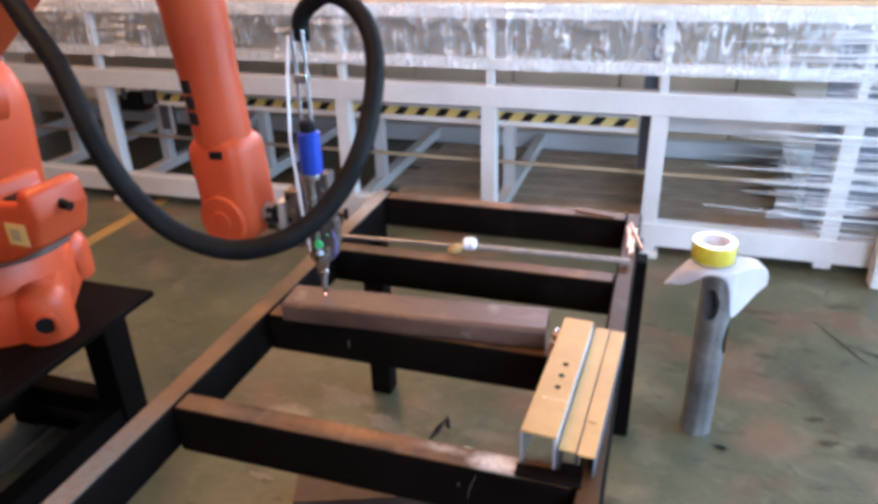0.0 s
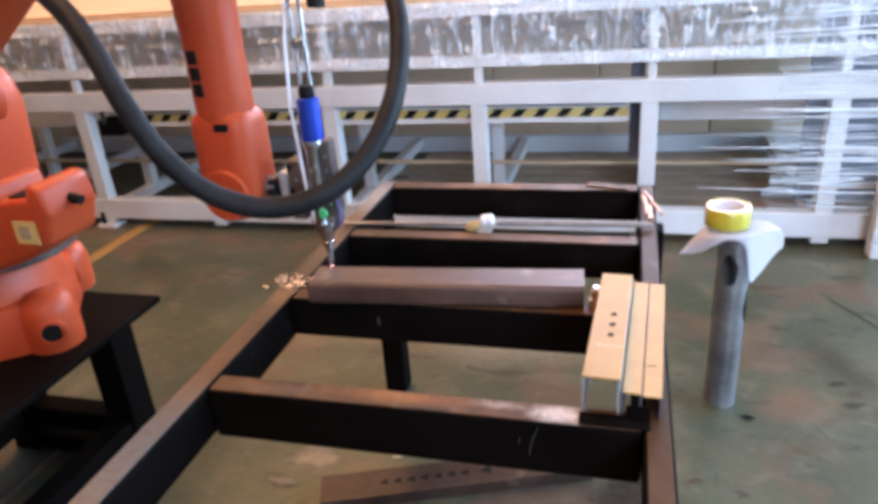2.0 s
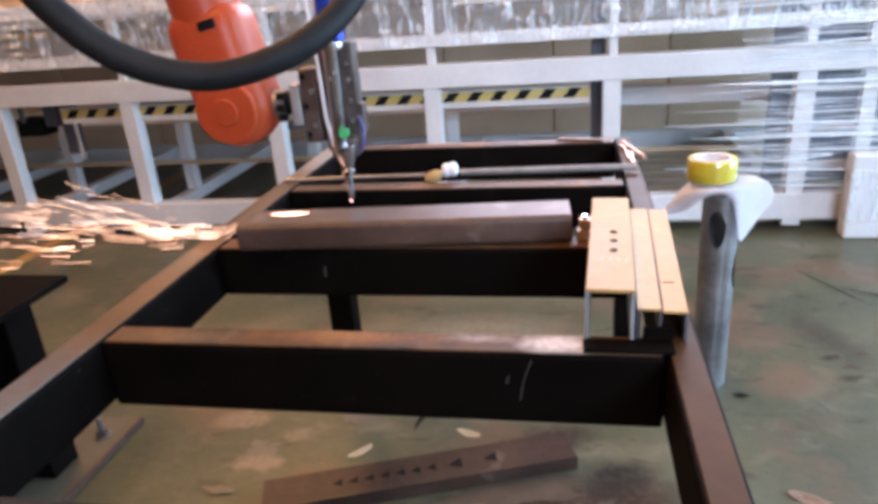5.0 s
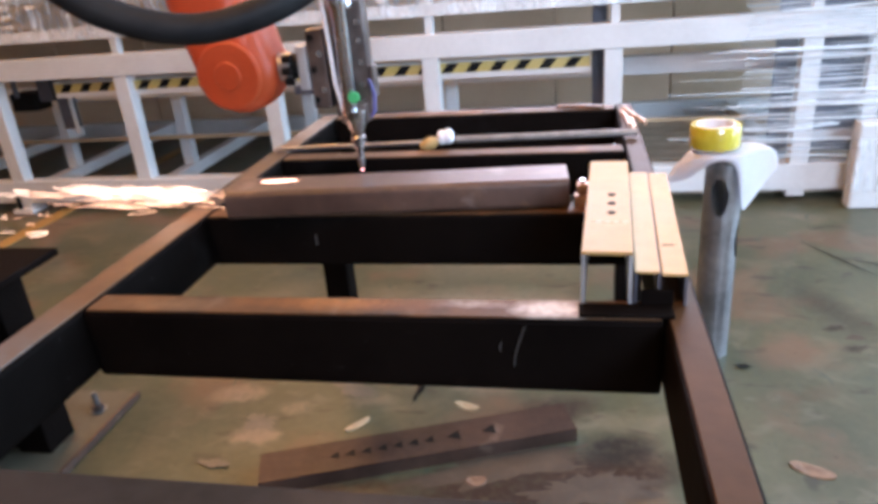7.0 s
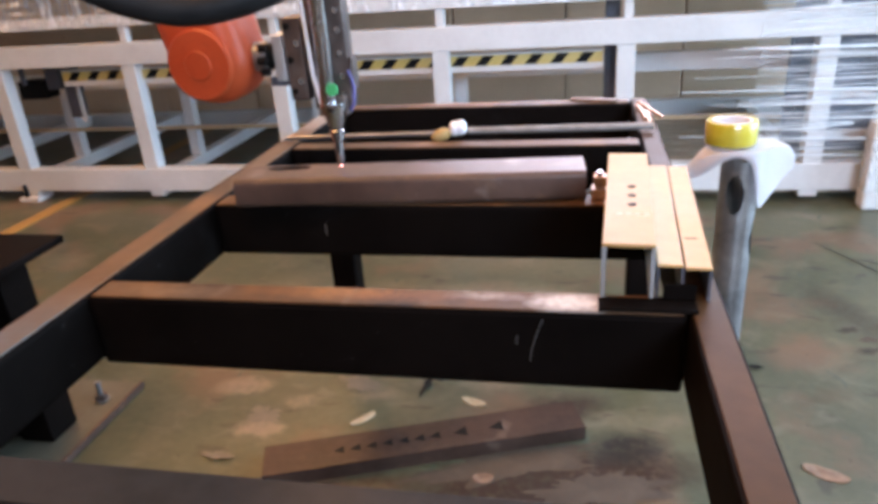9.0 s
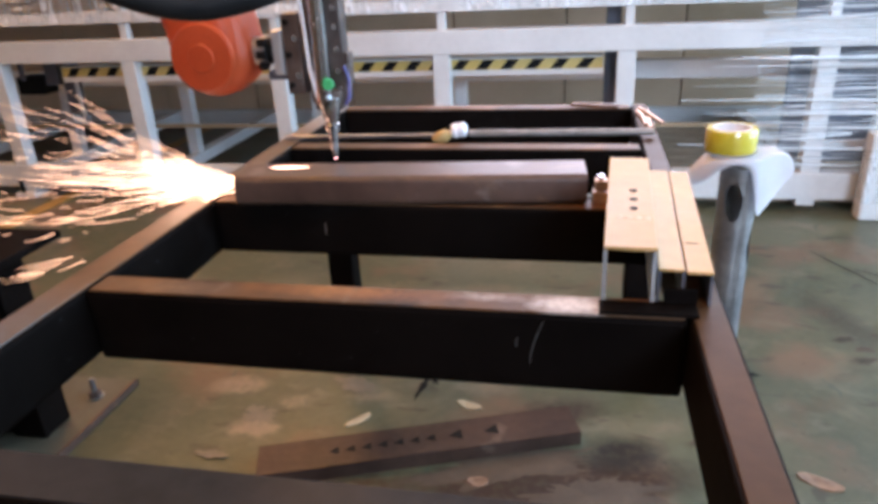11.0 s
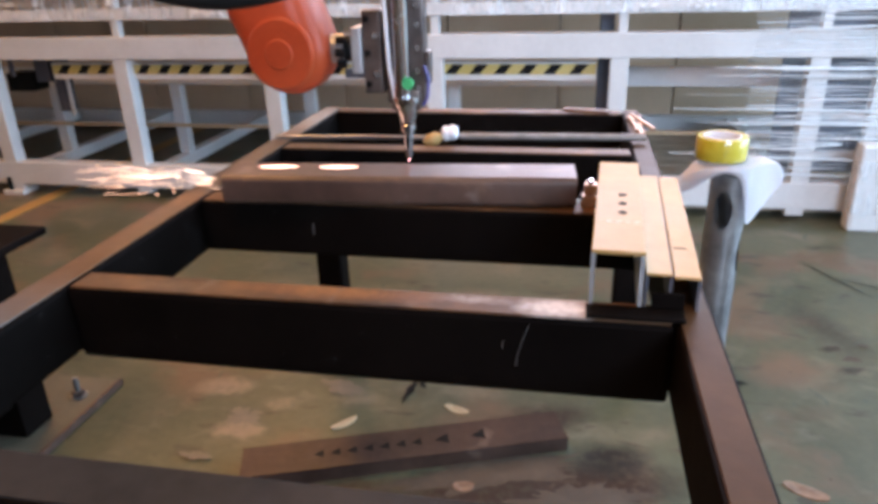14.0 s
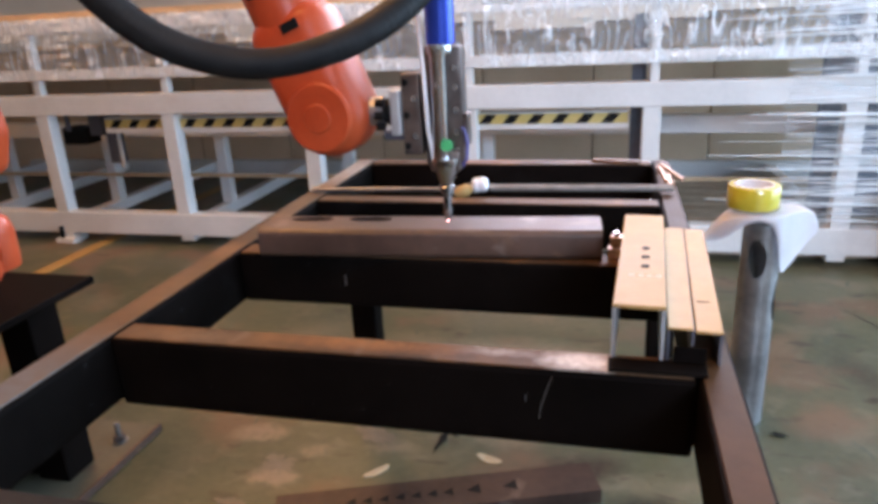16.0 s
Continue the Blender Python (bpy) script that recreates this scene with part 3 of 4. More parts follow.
# ---- the white machine frame behind ----
def rack():
    r = thing("white_machine_frame", "long white painted steel tube frame wrapped in clear film", "machine frame")
    Y = 2.025
    posts = (-3.2, -2.55, -1.925, -1.29, -0.645, 0.01, 0.68, 1.34, 1.98, 2.6)
    for x in posts:
        part("front_post", box(x - 0.032, x + 0.032, Y, Y + 0.06, 0.02, 0.6, 0.004), M_WHITE, r)
        part("upper_post", box(x - 0.012, x + 0.02, Y + 0.01, Y + 0.045, 0.66, 0.95, 0.003), M_WHITE, r)
        part("rear_post", box(x - 0.016, x + 0.036, 2.38, 2.43, 0.106, 0.425, 0.004), M_WHITE, r)
        part("cross_tube", box(x - 0.016, x + 0.036, Y + 0.061, 3.299, 0.05, 0.105, 0.004), M_WHITE, r)
        if x in (-1.925, 0.68, -0.645, 1.98):
            part("foot_bolt", cyl((x - 0.02, Y - 0.012, 0.02), (x - 0.02, Y - 0.012, 0.075), 0.010, seg=10), M_INK, r, "dark levelling bolt")
            part("foot", box(x - 0.05, x + 0.05, Y - 0.03 if x in (-1.925, 0.68) else Y + 0.01, Y + 0.07, 0.0, 0.02, 0.002), M_WHITE, r)
    def rail(name, z0, z1, y0, y1):
        part(name, box(-3.3, 2.7, y0, y1, z0, z1, 0.004), M_WHITE, r)
    rail("main_rail", 0.585, 0.672, Y - 0.004, Y + 0.064)
    rail("upper_rail", 0.735, 0.78, Y + 0.004, Y + 0.05)
    rail("top_rail", 0.93, 0.985, Y - 0.003, Y + 0.058)
    rail("bottom_rail", 0.045, 0.145, Y - 0.004, Y + 0.06)
    rail("rear_rail", 0.426, 0.50, 2.38, 2.43)
    rail("rear_bottom_rail", 0.012, 0.112, 3.30, 3.36)
    part("guide_rod", box(-3.3, 2.7, 2.35, 2.368, 0.236, 0.252, 0.003), M_PLY, r, "thin cream guide rod")
    g = part("hazard_beam", box(-1.64, 0.60, Y + 0.045, Y + 0.085, 0.50, 0.565, 0.002), M_WHITE, r)
    part("hazard_tape", box(-1.635, 0.60, Y + 0.041, Y + 0.0445, 0.522, 0.560), M_YELLOW, g, "yellow and black hazard tape")
    bm = bmesh.new()
    for i in range(24):
        x = -1.614 + i * 0.092
        vs = [bm.verts.new(p) for p in ((x, Y + 0.0405, 0.523), (x + 0.042, Y + 0.0405, 0.523), (x + 0.072, Y + 0.0405, 0.559), (x + 0.030, Y + 0.0405, 0.559))]
        bm.faces.new(vs)
    part("hazard_stripes", bm, M_INK, g, "slanted black stripes")
    part("dark_column", box(0.608, 0.660, Y + 0.10, Y + 0.15, 0.335, 0.9, 0.003), M_DARK, r)
    part("dark_column", box(-1.74, -1.69, Y + 0.16, Y + 0.22, 0.34, 0.60, 0.003), M_DARK, r)
    part("bracket_plate", box(-1.815, -1.745, Y + 0.15, Y + 0.17, 0.47, 0.585, 0.003), M_DARK, r, "grey-brown bracket plate")
    part("white_rod", cyl((-1.672, Y + 0.16, 0.32), (-1.672, Y + 0.16, 0.52), 0.009, seg=14), M_WHITE, r, smooth=True)
    part("small_bracket", box(-1.90, -1.885, Y + 0.10, Y + 0.12, 0.50, 0.585, 0.002), M_DARK, r)
    part("control_box", box(-1.96, -1.83, Y + 0.14, Y + 0.24, 0.43, 0.51, 0.006), M_INK, r, "small black control box")
    # crumpled film over the top band
    bm = bmesh.new()
    nx, nz = 240, 14
    grid = []
    for i in range(nx + 1):
        x = -3.3 + 6.0 * i / nx
        grid.append([bm.verts.new((x, Y - 0.012 - 0.03 * abs(noise.noise((x * 7, j * 0.5, 0))) - 0.012 * noise.noise((x * 22, j * 1.2, 3)), 0.74 + 0.25 * j / nz)) for j in range(nz + 1)])
    for i in range(nx):
        for j in range(nz):
            bm.faces.new((grid[i][j], grid[i + 1][j], grid[i + 1][j + 1], grid[i][j + 1]))
    f = part("film_band", bm, M_FILM, r, "crumpled clear stretch film", smooth=True)
    f.visible_shadow = False
    # stretched wrap round the end of the frame
    bm = bmesh.new()
    grid = []
    for i in range(61):
        x = 1.12 + 1.5 * i / 60
        grid.append([bm.verts.new((x + 0.05 * (1 - i / 60) * noise.noise((3.1, j * 0.45, 2)), Y - 0.02 - 0.012 * noise.noise((x * 1.5, j * 1.9, 5)), 0.16 + 0.8 * j / 40)) for j in range(41)])
    for i in range(60):
        for j in range(40):
            bm.faces.new((grid[i][j], grid[i + 1][j], grid[i + 1][j + 1], grid[i][j + 1]))
    f = part("wrap_film", bm, M_WRAP, r, "tightly stretched clear wrap with bright creases", smooth=True)
    f.visible_shadow = False
    # loose strands of film pulled out towards the next post
    rnd = random.Random(12)
    for k in range(26):
        z = rnd.uniform(0.24, 0.58) if k % 3 else rnd.uniform(0.66, 0.92)
        x0, x1, dz = rnd.uniform(0.86, 1.25), rnd.uniform(1.4, 2.3), rnd.uniform(-0.03, 0.012)
        h = rnd.uniform(0.0012, 0.0045)
        bm = bmesh.new()
        rows = []
        for i in range(13):
            u = i / 12
            c = Vector((x0 + (x1 - x0) * u, Y - 0.026 - 0.02 * math.sin(3.14 * u) * (k % 2), z + dz * (1 - u) + 0.004 * noise.noise((u * 4, k * 1.7, 0))))
            q = h * (0.15 + 0.85 * math.sin(3.14 * min(1, u + 0.15) * 0.5))
            rows.append([bm.verts.new(c + Vector((0, a * 0.0012, b * q))) for a, b in ((-1, 0), (0, 1), (1, 0), (0, -1))])
        for p, q in zip(rows, rows[1:]):
            for i in range(4):
                bm.faces.new((p[i], p[(i + 1) % 4], q[(i + 1) % 4], q[i]))
        part("film_strand", bm, M_STRAND, r, "loose pale strand of stretch film", smooth=True)
    for z in (0.22, 0.36, 0.50):
        part("wrapped_slat", box(1.36, 2.6, Y + 0.075, Y + 0.10, z, z + 0.025, 0.002), M_WHITE, r)
    for x in (1.53, 1.72):
        part("wrapped_upright", box(x, x + 0.05, Y + 0.02, Y + 0.06, 0.16, 0.92, 0.003), M_WHITE, r)
    # dark sheet added to give the gaps behind the wrap their shade
    part("gap_shade_sheet", box(1.26, 2.6, Y + 0.14, Y + 0.17, 0.15, 0.9, 0.004), M_GAP, r, "dark slate-blue sheet added as shade in the gaps behind the wrap")
    blk = thing("wrapped_block", "white film-wrapped block standing before the frame", "packed block", pose(1.62, 1.965, 0))
    part("block", box(-0.13, 0.13, -0.035, 0.035, 0.0, 0.31, 0.012), M_WHITE, blk)
    part("wrap", box(-0.131, 0.131, -0.037, 0.037, 0.06, 0.26, 0.012), M_FILM, blk, "clear film round the block")
    deck = thing("plywood_sheet_stack", "tan plywood sheets lying on top of the white frame", "plywood")
    for k, (a, b, c) in enumerate(((-3.4, 2.8, 0.986), (-3.3, 2.7, 1.0))):
        part("sheet", box(a - 0.8, b + 0.4, Y + 0.02 + 0.03 * k, Y + 2.44, c, c + 0.013, 0.001), M_PLY, deck)
    for i in range(9):
        pl = thing("floor_plank", "brown weathered wooden plank lying under the white frame", "plank", pose(0.1 * (i % 3), Y + 0.15 + 0.122 * i, 0.0), "planks under the frame")
        part("board", box(-0.75, 2.55, -0.052, 0.052, 0.0, 0.038, 0.003), M_PLANK, pl)
    # row of boxes; those at the left are added in place of bright floor
    for i in range(11):
        x = -3.9 + i * 0.62
        top = 0.80 + 0.03 * (i % 3)
        bx = thing("cardboard_box", "brown cardboard box filling the tan background behind the white frame", "cardboard box", pose(x, 3.43, 0), "boxes behind the frame")
        part("carton", box(0, 0.612, 0, 0.5, 0.0, top, 0.006), M_CARD, bx)
        part("lid", box(-0.003, 0.615, -0.006, 0.506, top - 0.04, top + 0.008, 0.004), M_PLY, bx)
        if i % 2:
            part("tan_band", box(0.001, 0.611, -0.004, 0.0, 0.30, 0.35), M_PLY, bx, "tan band round the box")


# ---- the tape stand and the profiles on the bench ----
def pipe_stand():
    s = thing("steel_pipe_post", "upright grey steel pipe with a notched top and oval holes", "steel pipe", pose(0.868, 0.958, 0))
    bm = bmesh.new()
    seg, R, r = 80, 0.040, 0.036
    levels = 64
    def top(a):
        return 0.505 - 0.02 * (1 - math.cos(2 * a)) * 0.5
    def hole(a, z):
        d = (a - radians(250) + math.pi) % (2 * math.pi) - math.pi
        e = (a - radians(340) + math.pi) % (2 * math.pi) - math.pi
        return (d / 0.5) ** 2 + ((z - 0.425) / 0.045) ** 2 < 1 or (e / 0.42) ** 2 + ((z - 0.31) / 0.05) ** 2 < 1
    rings = []
    for rad in (R, r):
        rings.append([[bm.verts.new((rad * math.cos(2 * math.pi * i / seg), rad * math.sin(2 * math.pi * i / seg), top(2 * math.pi * i / seg) * (j / levels if j < levels else 1))) for j in range(levels + 1)] for i in range(seg)])
    for q in (0, 1):
        for i in range(seg):
            for j in range(levels):
                z = 0.505 * (j + 0.5) / levels
                if hole(2 * math.pi * (i + 0.5) / seg, z):
                    continue
                k = (i + 1) % seg
                bm.faces.new((rings[q][i][j], rings[q][k][j], rings[q][k][j + 1], rings[q][i][j + 1]))
    for i in range(seg):
        k = (i + 1) % seg
        bm.faces.new((rings[0][i][-1], rings[0][k][-1], rings[1][k][-1], rings[1][i][-1]))
    part("pipe", bm, M_PIPE, s, smooth=True)
    # paper draped over the pipe: a top flap under the roll and a broad tongue hanging beside it
    bm = bmesh.new()
    rows = ((-0.128, -0.080, -0.076, 0.015), (-0.102, -0.040, -0.070, 0.0), (-0.078, -0.014, -0.052, -0.025), (-0.052, -0.002, -0.026, -0.042), (-0.030, 0.001, -0.012, -0.048), (-0.006, 0.001, -0.012, -0.050), (0.014, 0.001, -0.030, -0.048), (0.028, 0.001, -0.085, -0.042), (0.037, 0.002, -0.126, -0.034), (0.052, 0.003, -0.118, -0.022), (0.070, 0.003, -0.098, -0.008), (0.088, 0.000, -0.074, 0.004), (0.102, -0.008, -0.058, 0.010), (0.110, -0.024, -0.050, 0.012))
    fine = spline([Vector((x, a, b)) for x, a, b, y in rows], 3)
    ys = spline([Vector((y, 0, 0)) for x, a, b, y in rows], 3)
    grid = []
    for p, q in zip(fine, ys):
        col = [bm.verts.new((p.x * 0.9, 0.052 + 0.2 * p.y, 0.507 + p.y * 1.0)), bm.verts.new((p.x, 0.02, 0.508 + p.y))]
        for j in range(7):
            k = j / 6
            col.append(bm.verts.new((p.x, q.x - 0.004 * math.sin(k * 3.1), 0.507 + p.y + (p.z - p.y) * k)))
        grid.append(col)
    for c, d in zip(grid, grid[1:]):
        for j in range(len(c) - 1):
            bm.faces.new((c[j], d[j], d[j + 1], c[j + 1]))
    bmesh.ops.solidify(bm, geom=bm.faces[:], thickness=0.0006)
    tagged(part("paper_sheet", bm, M_PAPER, None, "white paper sheet draped over the pipe top", smooth=True, m=pose(0.868, 0.958, 0.0)), "", "paper")
    roll = thing("tape_roll", "yellow packing tape roll lying on the paper", "tape roll", pose(0.845, 0.972, 0.514))
    part("tape", lathe([(0.040, 0), (0.052, 0), (0.0535, 0.002), (0.0535, 0.047), (0.052, 0.049), (0.040, 0.049), (0.040, 0)], 40), M_TAPE, roll, smooth=True)
    bm = lathe([(0.0362, 0.0), (0.0398, 0.0), (0.0398, 0.050), (0.0362, 0.050), (0.0362, 0.0)], 40)
    part("core", bm, M_CORE, roll, "pale card core", smooth=True)


def profiles():
    a = thing("channel_profile", "tan filmed aluminium channel, open side down, with drilled holes", "aluminium profile", pose(0.5825, 0.18, TOP + 0.0015, 0, 0, -2.8))
    part("web", box(-0.0245, 0.0245, -0.153, 0.153, 0.055, 0.059, 0.0012), M_WOODY, a)
    part("flange", box(-0.0245, -0.021, -0.153, 0.153, 0.0, 0.055), M_ALU, a, "bare aluminium flange")
    part("flange", box(0.021, 0.0245, -0.153, 0.153, 0.0, 0.055), M_ALU, a, "bare aluminium flange")
    for y in (-0.045, -0.015, 0.015):
        # black disc painted for the shaded inside of the hole
        part("drilled_hole", cyl((0.004, y, 0.0585), (0.004, y, 0.0598), 0.0045), M_INK, a, "dark drilled hole")
    for k in range(4):
        part("pencil_mark", box(-0.012 + 0.009 * k, -0.006 + 0.009 * k, -0.075, -0.073, 0.0588, 0.0594), M_CARD, a)
    b = thing("stepped_profile", "tan filmed narrow profile with a lengthwise groove", "aluminium profile", pose(0.635, 0.189, TOP + 0.0015, 0, 0, -2.8))
    part("upper_strip", box(-0.025, -0.0015, -0.16, 0.16, 0.034, 0.037, 0.001), M_WOODY, b)
    part("lower_strip", box(0.0005, 0.0245, -0.162, 0.16, 0.033, 0.036, 0.001), M_WOODY, b)
    for x in (-0.025, -0.003, 0.022):
        part("side_wall", box(x, x + 0.0025, -0.159, 0.159, 0.0, 0.0335), M_DARK, b, "dark side wall")
    part("mark", box(0.004, 0.016, -0.092, -0.0905, 0.0358, 0.0364), M_INK, b)
    c = thing("angle_iron", "short black angle iron under the channel", "angle iron", pose(0.588, 0.018, TOP + 0.0014))
    part("leaf", box(-0.04, 0.05, -0.016, 0.008, 0.0, 0.004, 0.001), M_BLACK, c)
    part("upright_leaf", box(0.02, 0.05, 0.004, 0.008, 0.004, 0.02, 0.001), M_BLACK, c)


def small_things():
    r = thing("clamp_rod", "silver rod with white knob and tan tip across the bench", "clamp")
    part("rod", cyl((0.325, 0.664, 0.6265), (0.655, 0.676, 0.6265), 0.0062), M_BARE, r, smooth=True)
    part("thin_rod", cyl((-0.03, 0.648, 0.6225), (0.27, 0.661, 0.6235), 0.0042), M_PIPE, r, smooth=True)
    part("knob", lathe([(0.008, 0), (0.013, 0.003), (0.0145, 0.009), (0.012, 0.013), (0.0145, 0.018), (0.013, 0.026), (0.008, 0.030)], 20, pose(0.291, 0.663, 0.630, 0, 82, 4)), M_PAPER, r, "pale ribbed knob", smooth=True)
    part("tip", lathe([(0.006, 0), (0.012, 0.010), (0.011, 0.026), (0.004, 0.036)], 16, pose(0.292, 0.655, 0.628, 0, -104, 24)), M_WOODY, r, "tan worn tip", smooth=True)
    for k, (dx, dy, a) in enumerate(((0, 0, 8), (0.012, -0.01, -3), (0.02, 0.015, 14), (-0.006, 0.02, 2))):
        s = thing("welding_rod_stub", "thin copper-brown rod stub lying on the bench rail", "metal rod", pose(0.648 + dx * 0.6, 0.80 + dy, TOP + 0.0052 + 0.004 * (k == 2), 0, 0, a), "rod stubs")
        part("stub", cyl((0, -0.07, 0), (0, 0.07, 0), 0.004, seg=10), M_COPPER, s, smooth=True)
    o = thing("flat_offcut", "brown flat steel offcut on the far beam", "offcut", pose(0.555, 0.945, TOP + 0.0014, 0, 0, -14))
    part("strip", box(-0.05, 0.05, -0.012, 0.012, 0, 0.005, 0.001), M_TOP, o)
    o = thing("clamp_block", "small spattered copper-brown stop block at the tube end", "stop block", pose(0.555, 0.328, TOP + 0.0014))
    part("block", box(-0.011, 0.011, -0.012, 0.012, 0, 0.014, 0.002), M_COPPER, o)
    part("jaw", box(-0.008, 0.009, -0.008, 0.014, 0.016, 0.03, 0.003), M_COPPER, o)
    part("pin", cyl((0, 0, 0.010), (0, 0, 0.036), 0.004, seg=12), M_CHROME, o)
    # notched channel on the floor
    o = thing("notched_channel", "brown steel channel with triangular cut-outs, lying on the floor", "steel channel", pose(0.214, 0.517, 0.0, 0, 0, 19.5))
    bm = bmesh.new()
    box_into(bm, -0.31, 0.338, -0.045, 0.045, 0.028, 0.032)
    part("web", bm, M_CHANNEL, o)
    part("flange", box(-0.31, 0.338, -0.045, -0.041, 0.0, 0.028), M_CHANNEL, o, "dark steel flange")
    part("flange", box(-0.31, 0.338, 0.041, 0.045, 0.0, 0.028), M_CHANNEL, o)
    for k in range(9):
        x = -0.160 + 0.0324 * k + (0.019 if k > 6 else 0) + (0.042 if k > 7 else 0)
        s = 0.0105 if k < 7 else 0.0145
        bm = bmesh.new()
        vs = [bm.verts.new(p) for p in ((x - s, -0.004, 0.0332), (x + s, -0.004 - s, 0.0332), (x + s, -0.004 + s * 1.2, 0.0332))]
        bm.faces.new(vs)
        # flat black triangle on the web: the opening's shade as colour
        part("cut_out", bm, M_INK, o, "dark triangular cut-out")
    o = thing("scrap_tube", "pale cut steel tube with oval holes lying on the floor", "steel tube", pose(0.32, 0.296, 0.0, 0, 0, 1.5))
    part("side", box(-0.225, 0.225, -0.035, -0.032, 0.0, 0.037), M_RUST, o)
    part("side", box(-0.225, 0.225, 0.032, 0.035, 0.0, 0.037), M_RUST, o)
    part("top", slot_plate(-0.225, 0.225, -0.035, 0.035, 0.037, 0.040, ((-0.158, 0.01), (-0.065, 0.006), (0.024, 0.004), (0.115, 0.004))), M_PALERUST, o, "pale top face with oval holes")
    # black inside, so the shade under the holes is painted
    part("floor_face", box(-0.225, 0.225, -0.0318, 0.0318, 0.0, 0.003), M_INK, o)
    for x, y, a, l, w in ((0.303, 0.690, -20, 0.030, 0.012), (0.068, 0.605, 50, 0.033, 0.010), (0.984, 0.534, -25, 0.040, 0.017), (0.355, 0.45, 10, 0.02, 0.014)):
        bm = bmesh.new()
        top = [bm.verts.new((l * math.cos(2 * math.pi * i / 20), w * math.sin(2 * math.pi * i / 20), 0.004 + 0.002 * math.cos(4 * math.pi * i / 20))) for i in range(20)]
        f = bm.faces.new(top)
        e = bmesh.ops.extrude_face_region(bm, geom=[f])
        bmesh.ops.translate(bm, vec=(0, 0, -0.003), verts=[v for v in e["geom"] if isinstance(v, bmesh.types.BMVert)])
        rusty = x > 0.9 or y < 0.5
        tagged(part("oval_offcut", bm, M_RUSTLEAF if rusty else M_LEAF, None, "rusty orange oval offcut lying on the floor" if rusty else "pale oval offcut lying on the floor", m=pose(x, y, -0.001, 0, 0, a)), "", "offcut", "floor offcuts")


# ---- the robot ----
RX, RY = -0.70, 0.36
PED = 0.455
SH = Vector((-0.69, 0.36, 0.98))
L1, L2 = 0.742, 0.60
WR = Vector((-0.157, 0.0, 0.154))
ROBOT = {}


def pedestal():
    p = thing("robot_stand", "black welded steel stand with thick top plate, bolted down", "stand")
    part("top_plate", box(-1.05, -0.505, -0.10, 0.555, PED - 0.016, PED, 0.003), M_BLACK, p)
    for x in (-1.0, -0.66):
        for y in (-0.03, 0.44):
            part("leg", box(x, x + 0.08, y, y + 0.08, 0.012, PED - 0.016, 0.005), M_BLACK, p)
    for y in (-0.03, 0.44):
        part("stretcher", box(-0.919, -0.661, y + 0.01, y + 0.07, 0.09, 0.15, 0.004), M_BLACK, p)
    # black sheet filling the space between the front legs
    part("black_sheet", box(-0.919, -0.661, -0.02, -0.012, 0.03, PED - 0.02), M_BLACK, p)
    part("stretcher", box(-0.919, -0.661, 0.45, 0.51, 0.0125, 0.05, 0.004), M_BLACK, p)
    for x in (-1.0, -0.66):
        part("side_stretcher", box(x + 0.01, x + 0.07, 0.051, 0.439, 0.09, 0.15, 0.004), M_BLACK, p)
    for x0, x1 in ((-1.1, -0.88), (-0.76, -0.52)):
        pl = part("floor_plate", box(x0, x1, -0.12, 0.675, 0.0, 0.012), M_PLATE, p, "greenish grey flat floor plate")
        # darker strip along the plate's right edge
        part("edge_strip", box(x1 + 0.0002, x1 + 0.008, -0.12, 0.675, 0.0, 0.017, 0.001), M_RUST, pl, "dark brown strip along the plate edge")
        for y in (0.60, 0.02):
            bx = x1 - 0.055
            part("anchor_bolt", cyl((bx, y, 0.012), (bx, y, 0.060), 0.0065, seg=12), M_PIPE, pl)
            part("washer", cyl((bx, y, 0.0122), (bx, y, 0.0145), 0.020, seg=20), M_PIPE, pl)
            part("nut", cyl((bx, y, 0.0145), (bx, y, 0.028), 0.014, seg=6), M_HEAD, pl)


def capsule_slab(length, r, depth, bevel=0.012, taper=1.0):
    """A slab with one round end at the origin, running up +z; flat faces to -y and +y."""
    bm = bmesh.new()
    pts = [(r * math.cos(a), r * math.sin(a)) for a in [radians(180 + 180 * i / 20) for i in range(21)]]
    pts += [(r * taper, length), (-r * taper, length)]
    vs = [bm.verts.new((x, -depth / 2, z)) for x, z in pts]
    f = bm.faces.new(vs)
    e = bmesh.ops.extrude_face_region(bm, geom=[f])
    bmesh.ops.translate(bm, vec=(0, depth, 0), verts=[v for v in e["geom"] if isinstance(v, bmesh.types.BMVert)])
    bmesh.ops.recalc_face_normals(bm, faces=bm.faces)
    es = [ed for ed in bm.edges if len(ed.link_faces) == 2 and ed.calc_face_angle(0) > 0.7]
    bmesh.ops.bevel(bm, geom=es, offset=bevel, segments=4, affect="EDGES", profile=0.5)
    return bm


def extruded(outline, y0, y1, bevel):
    """A block of the given x, z outline between two depths, with rounded edges."""
    bm = bmesh.new()
    f = bm.faces.new([bm.verts.new((x, y0, z)) for x, z in outline])
    e = bmesh.ops.extrude_face_region(bm, geom=[f])
    bmesh.ops.translate(bm, vec=(0, y1 - y0, 0), verts=[v for v in e["geom"] if isinstance(v, bmesh.types.BMVert)])
    bmesh.ops.recalc_face_normals(bm, faces=bm.faces)
    es = [ed for ed in bm.edges if len(ed.link_faces) == 2 and ed.calc_face_angle(0) > 0.5]
    bmesh.ops.bevel(bm, geom=es, offset=bevel, segments=3, affect="EDGES", profile=0.5)
    return bm


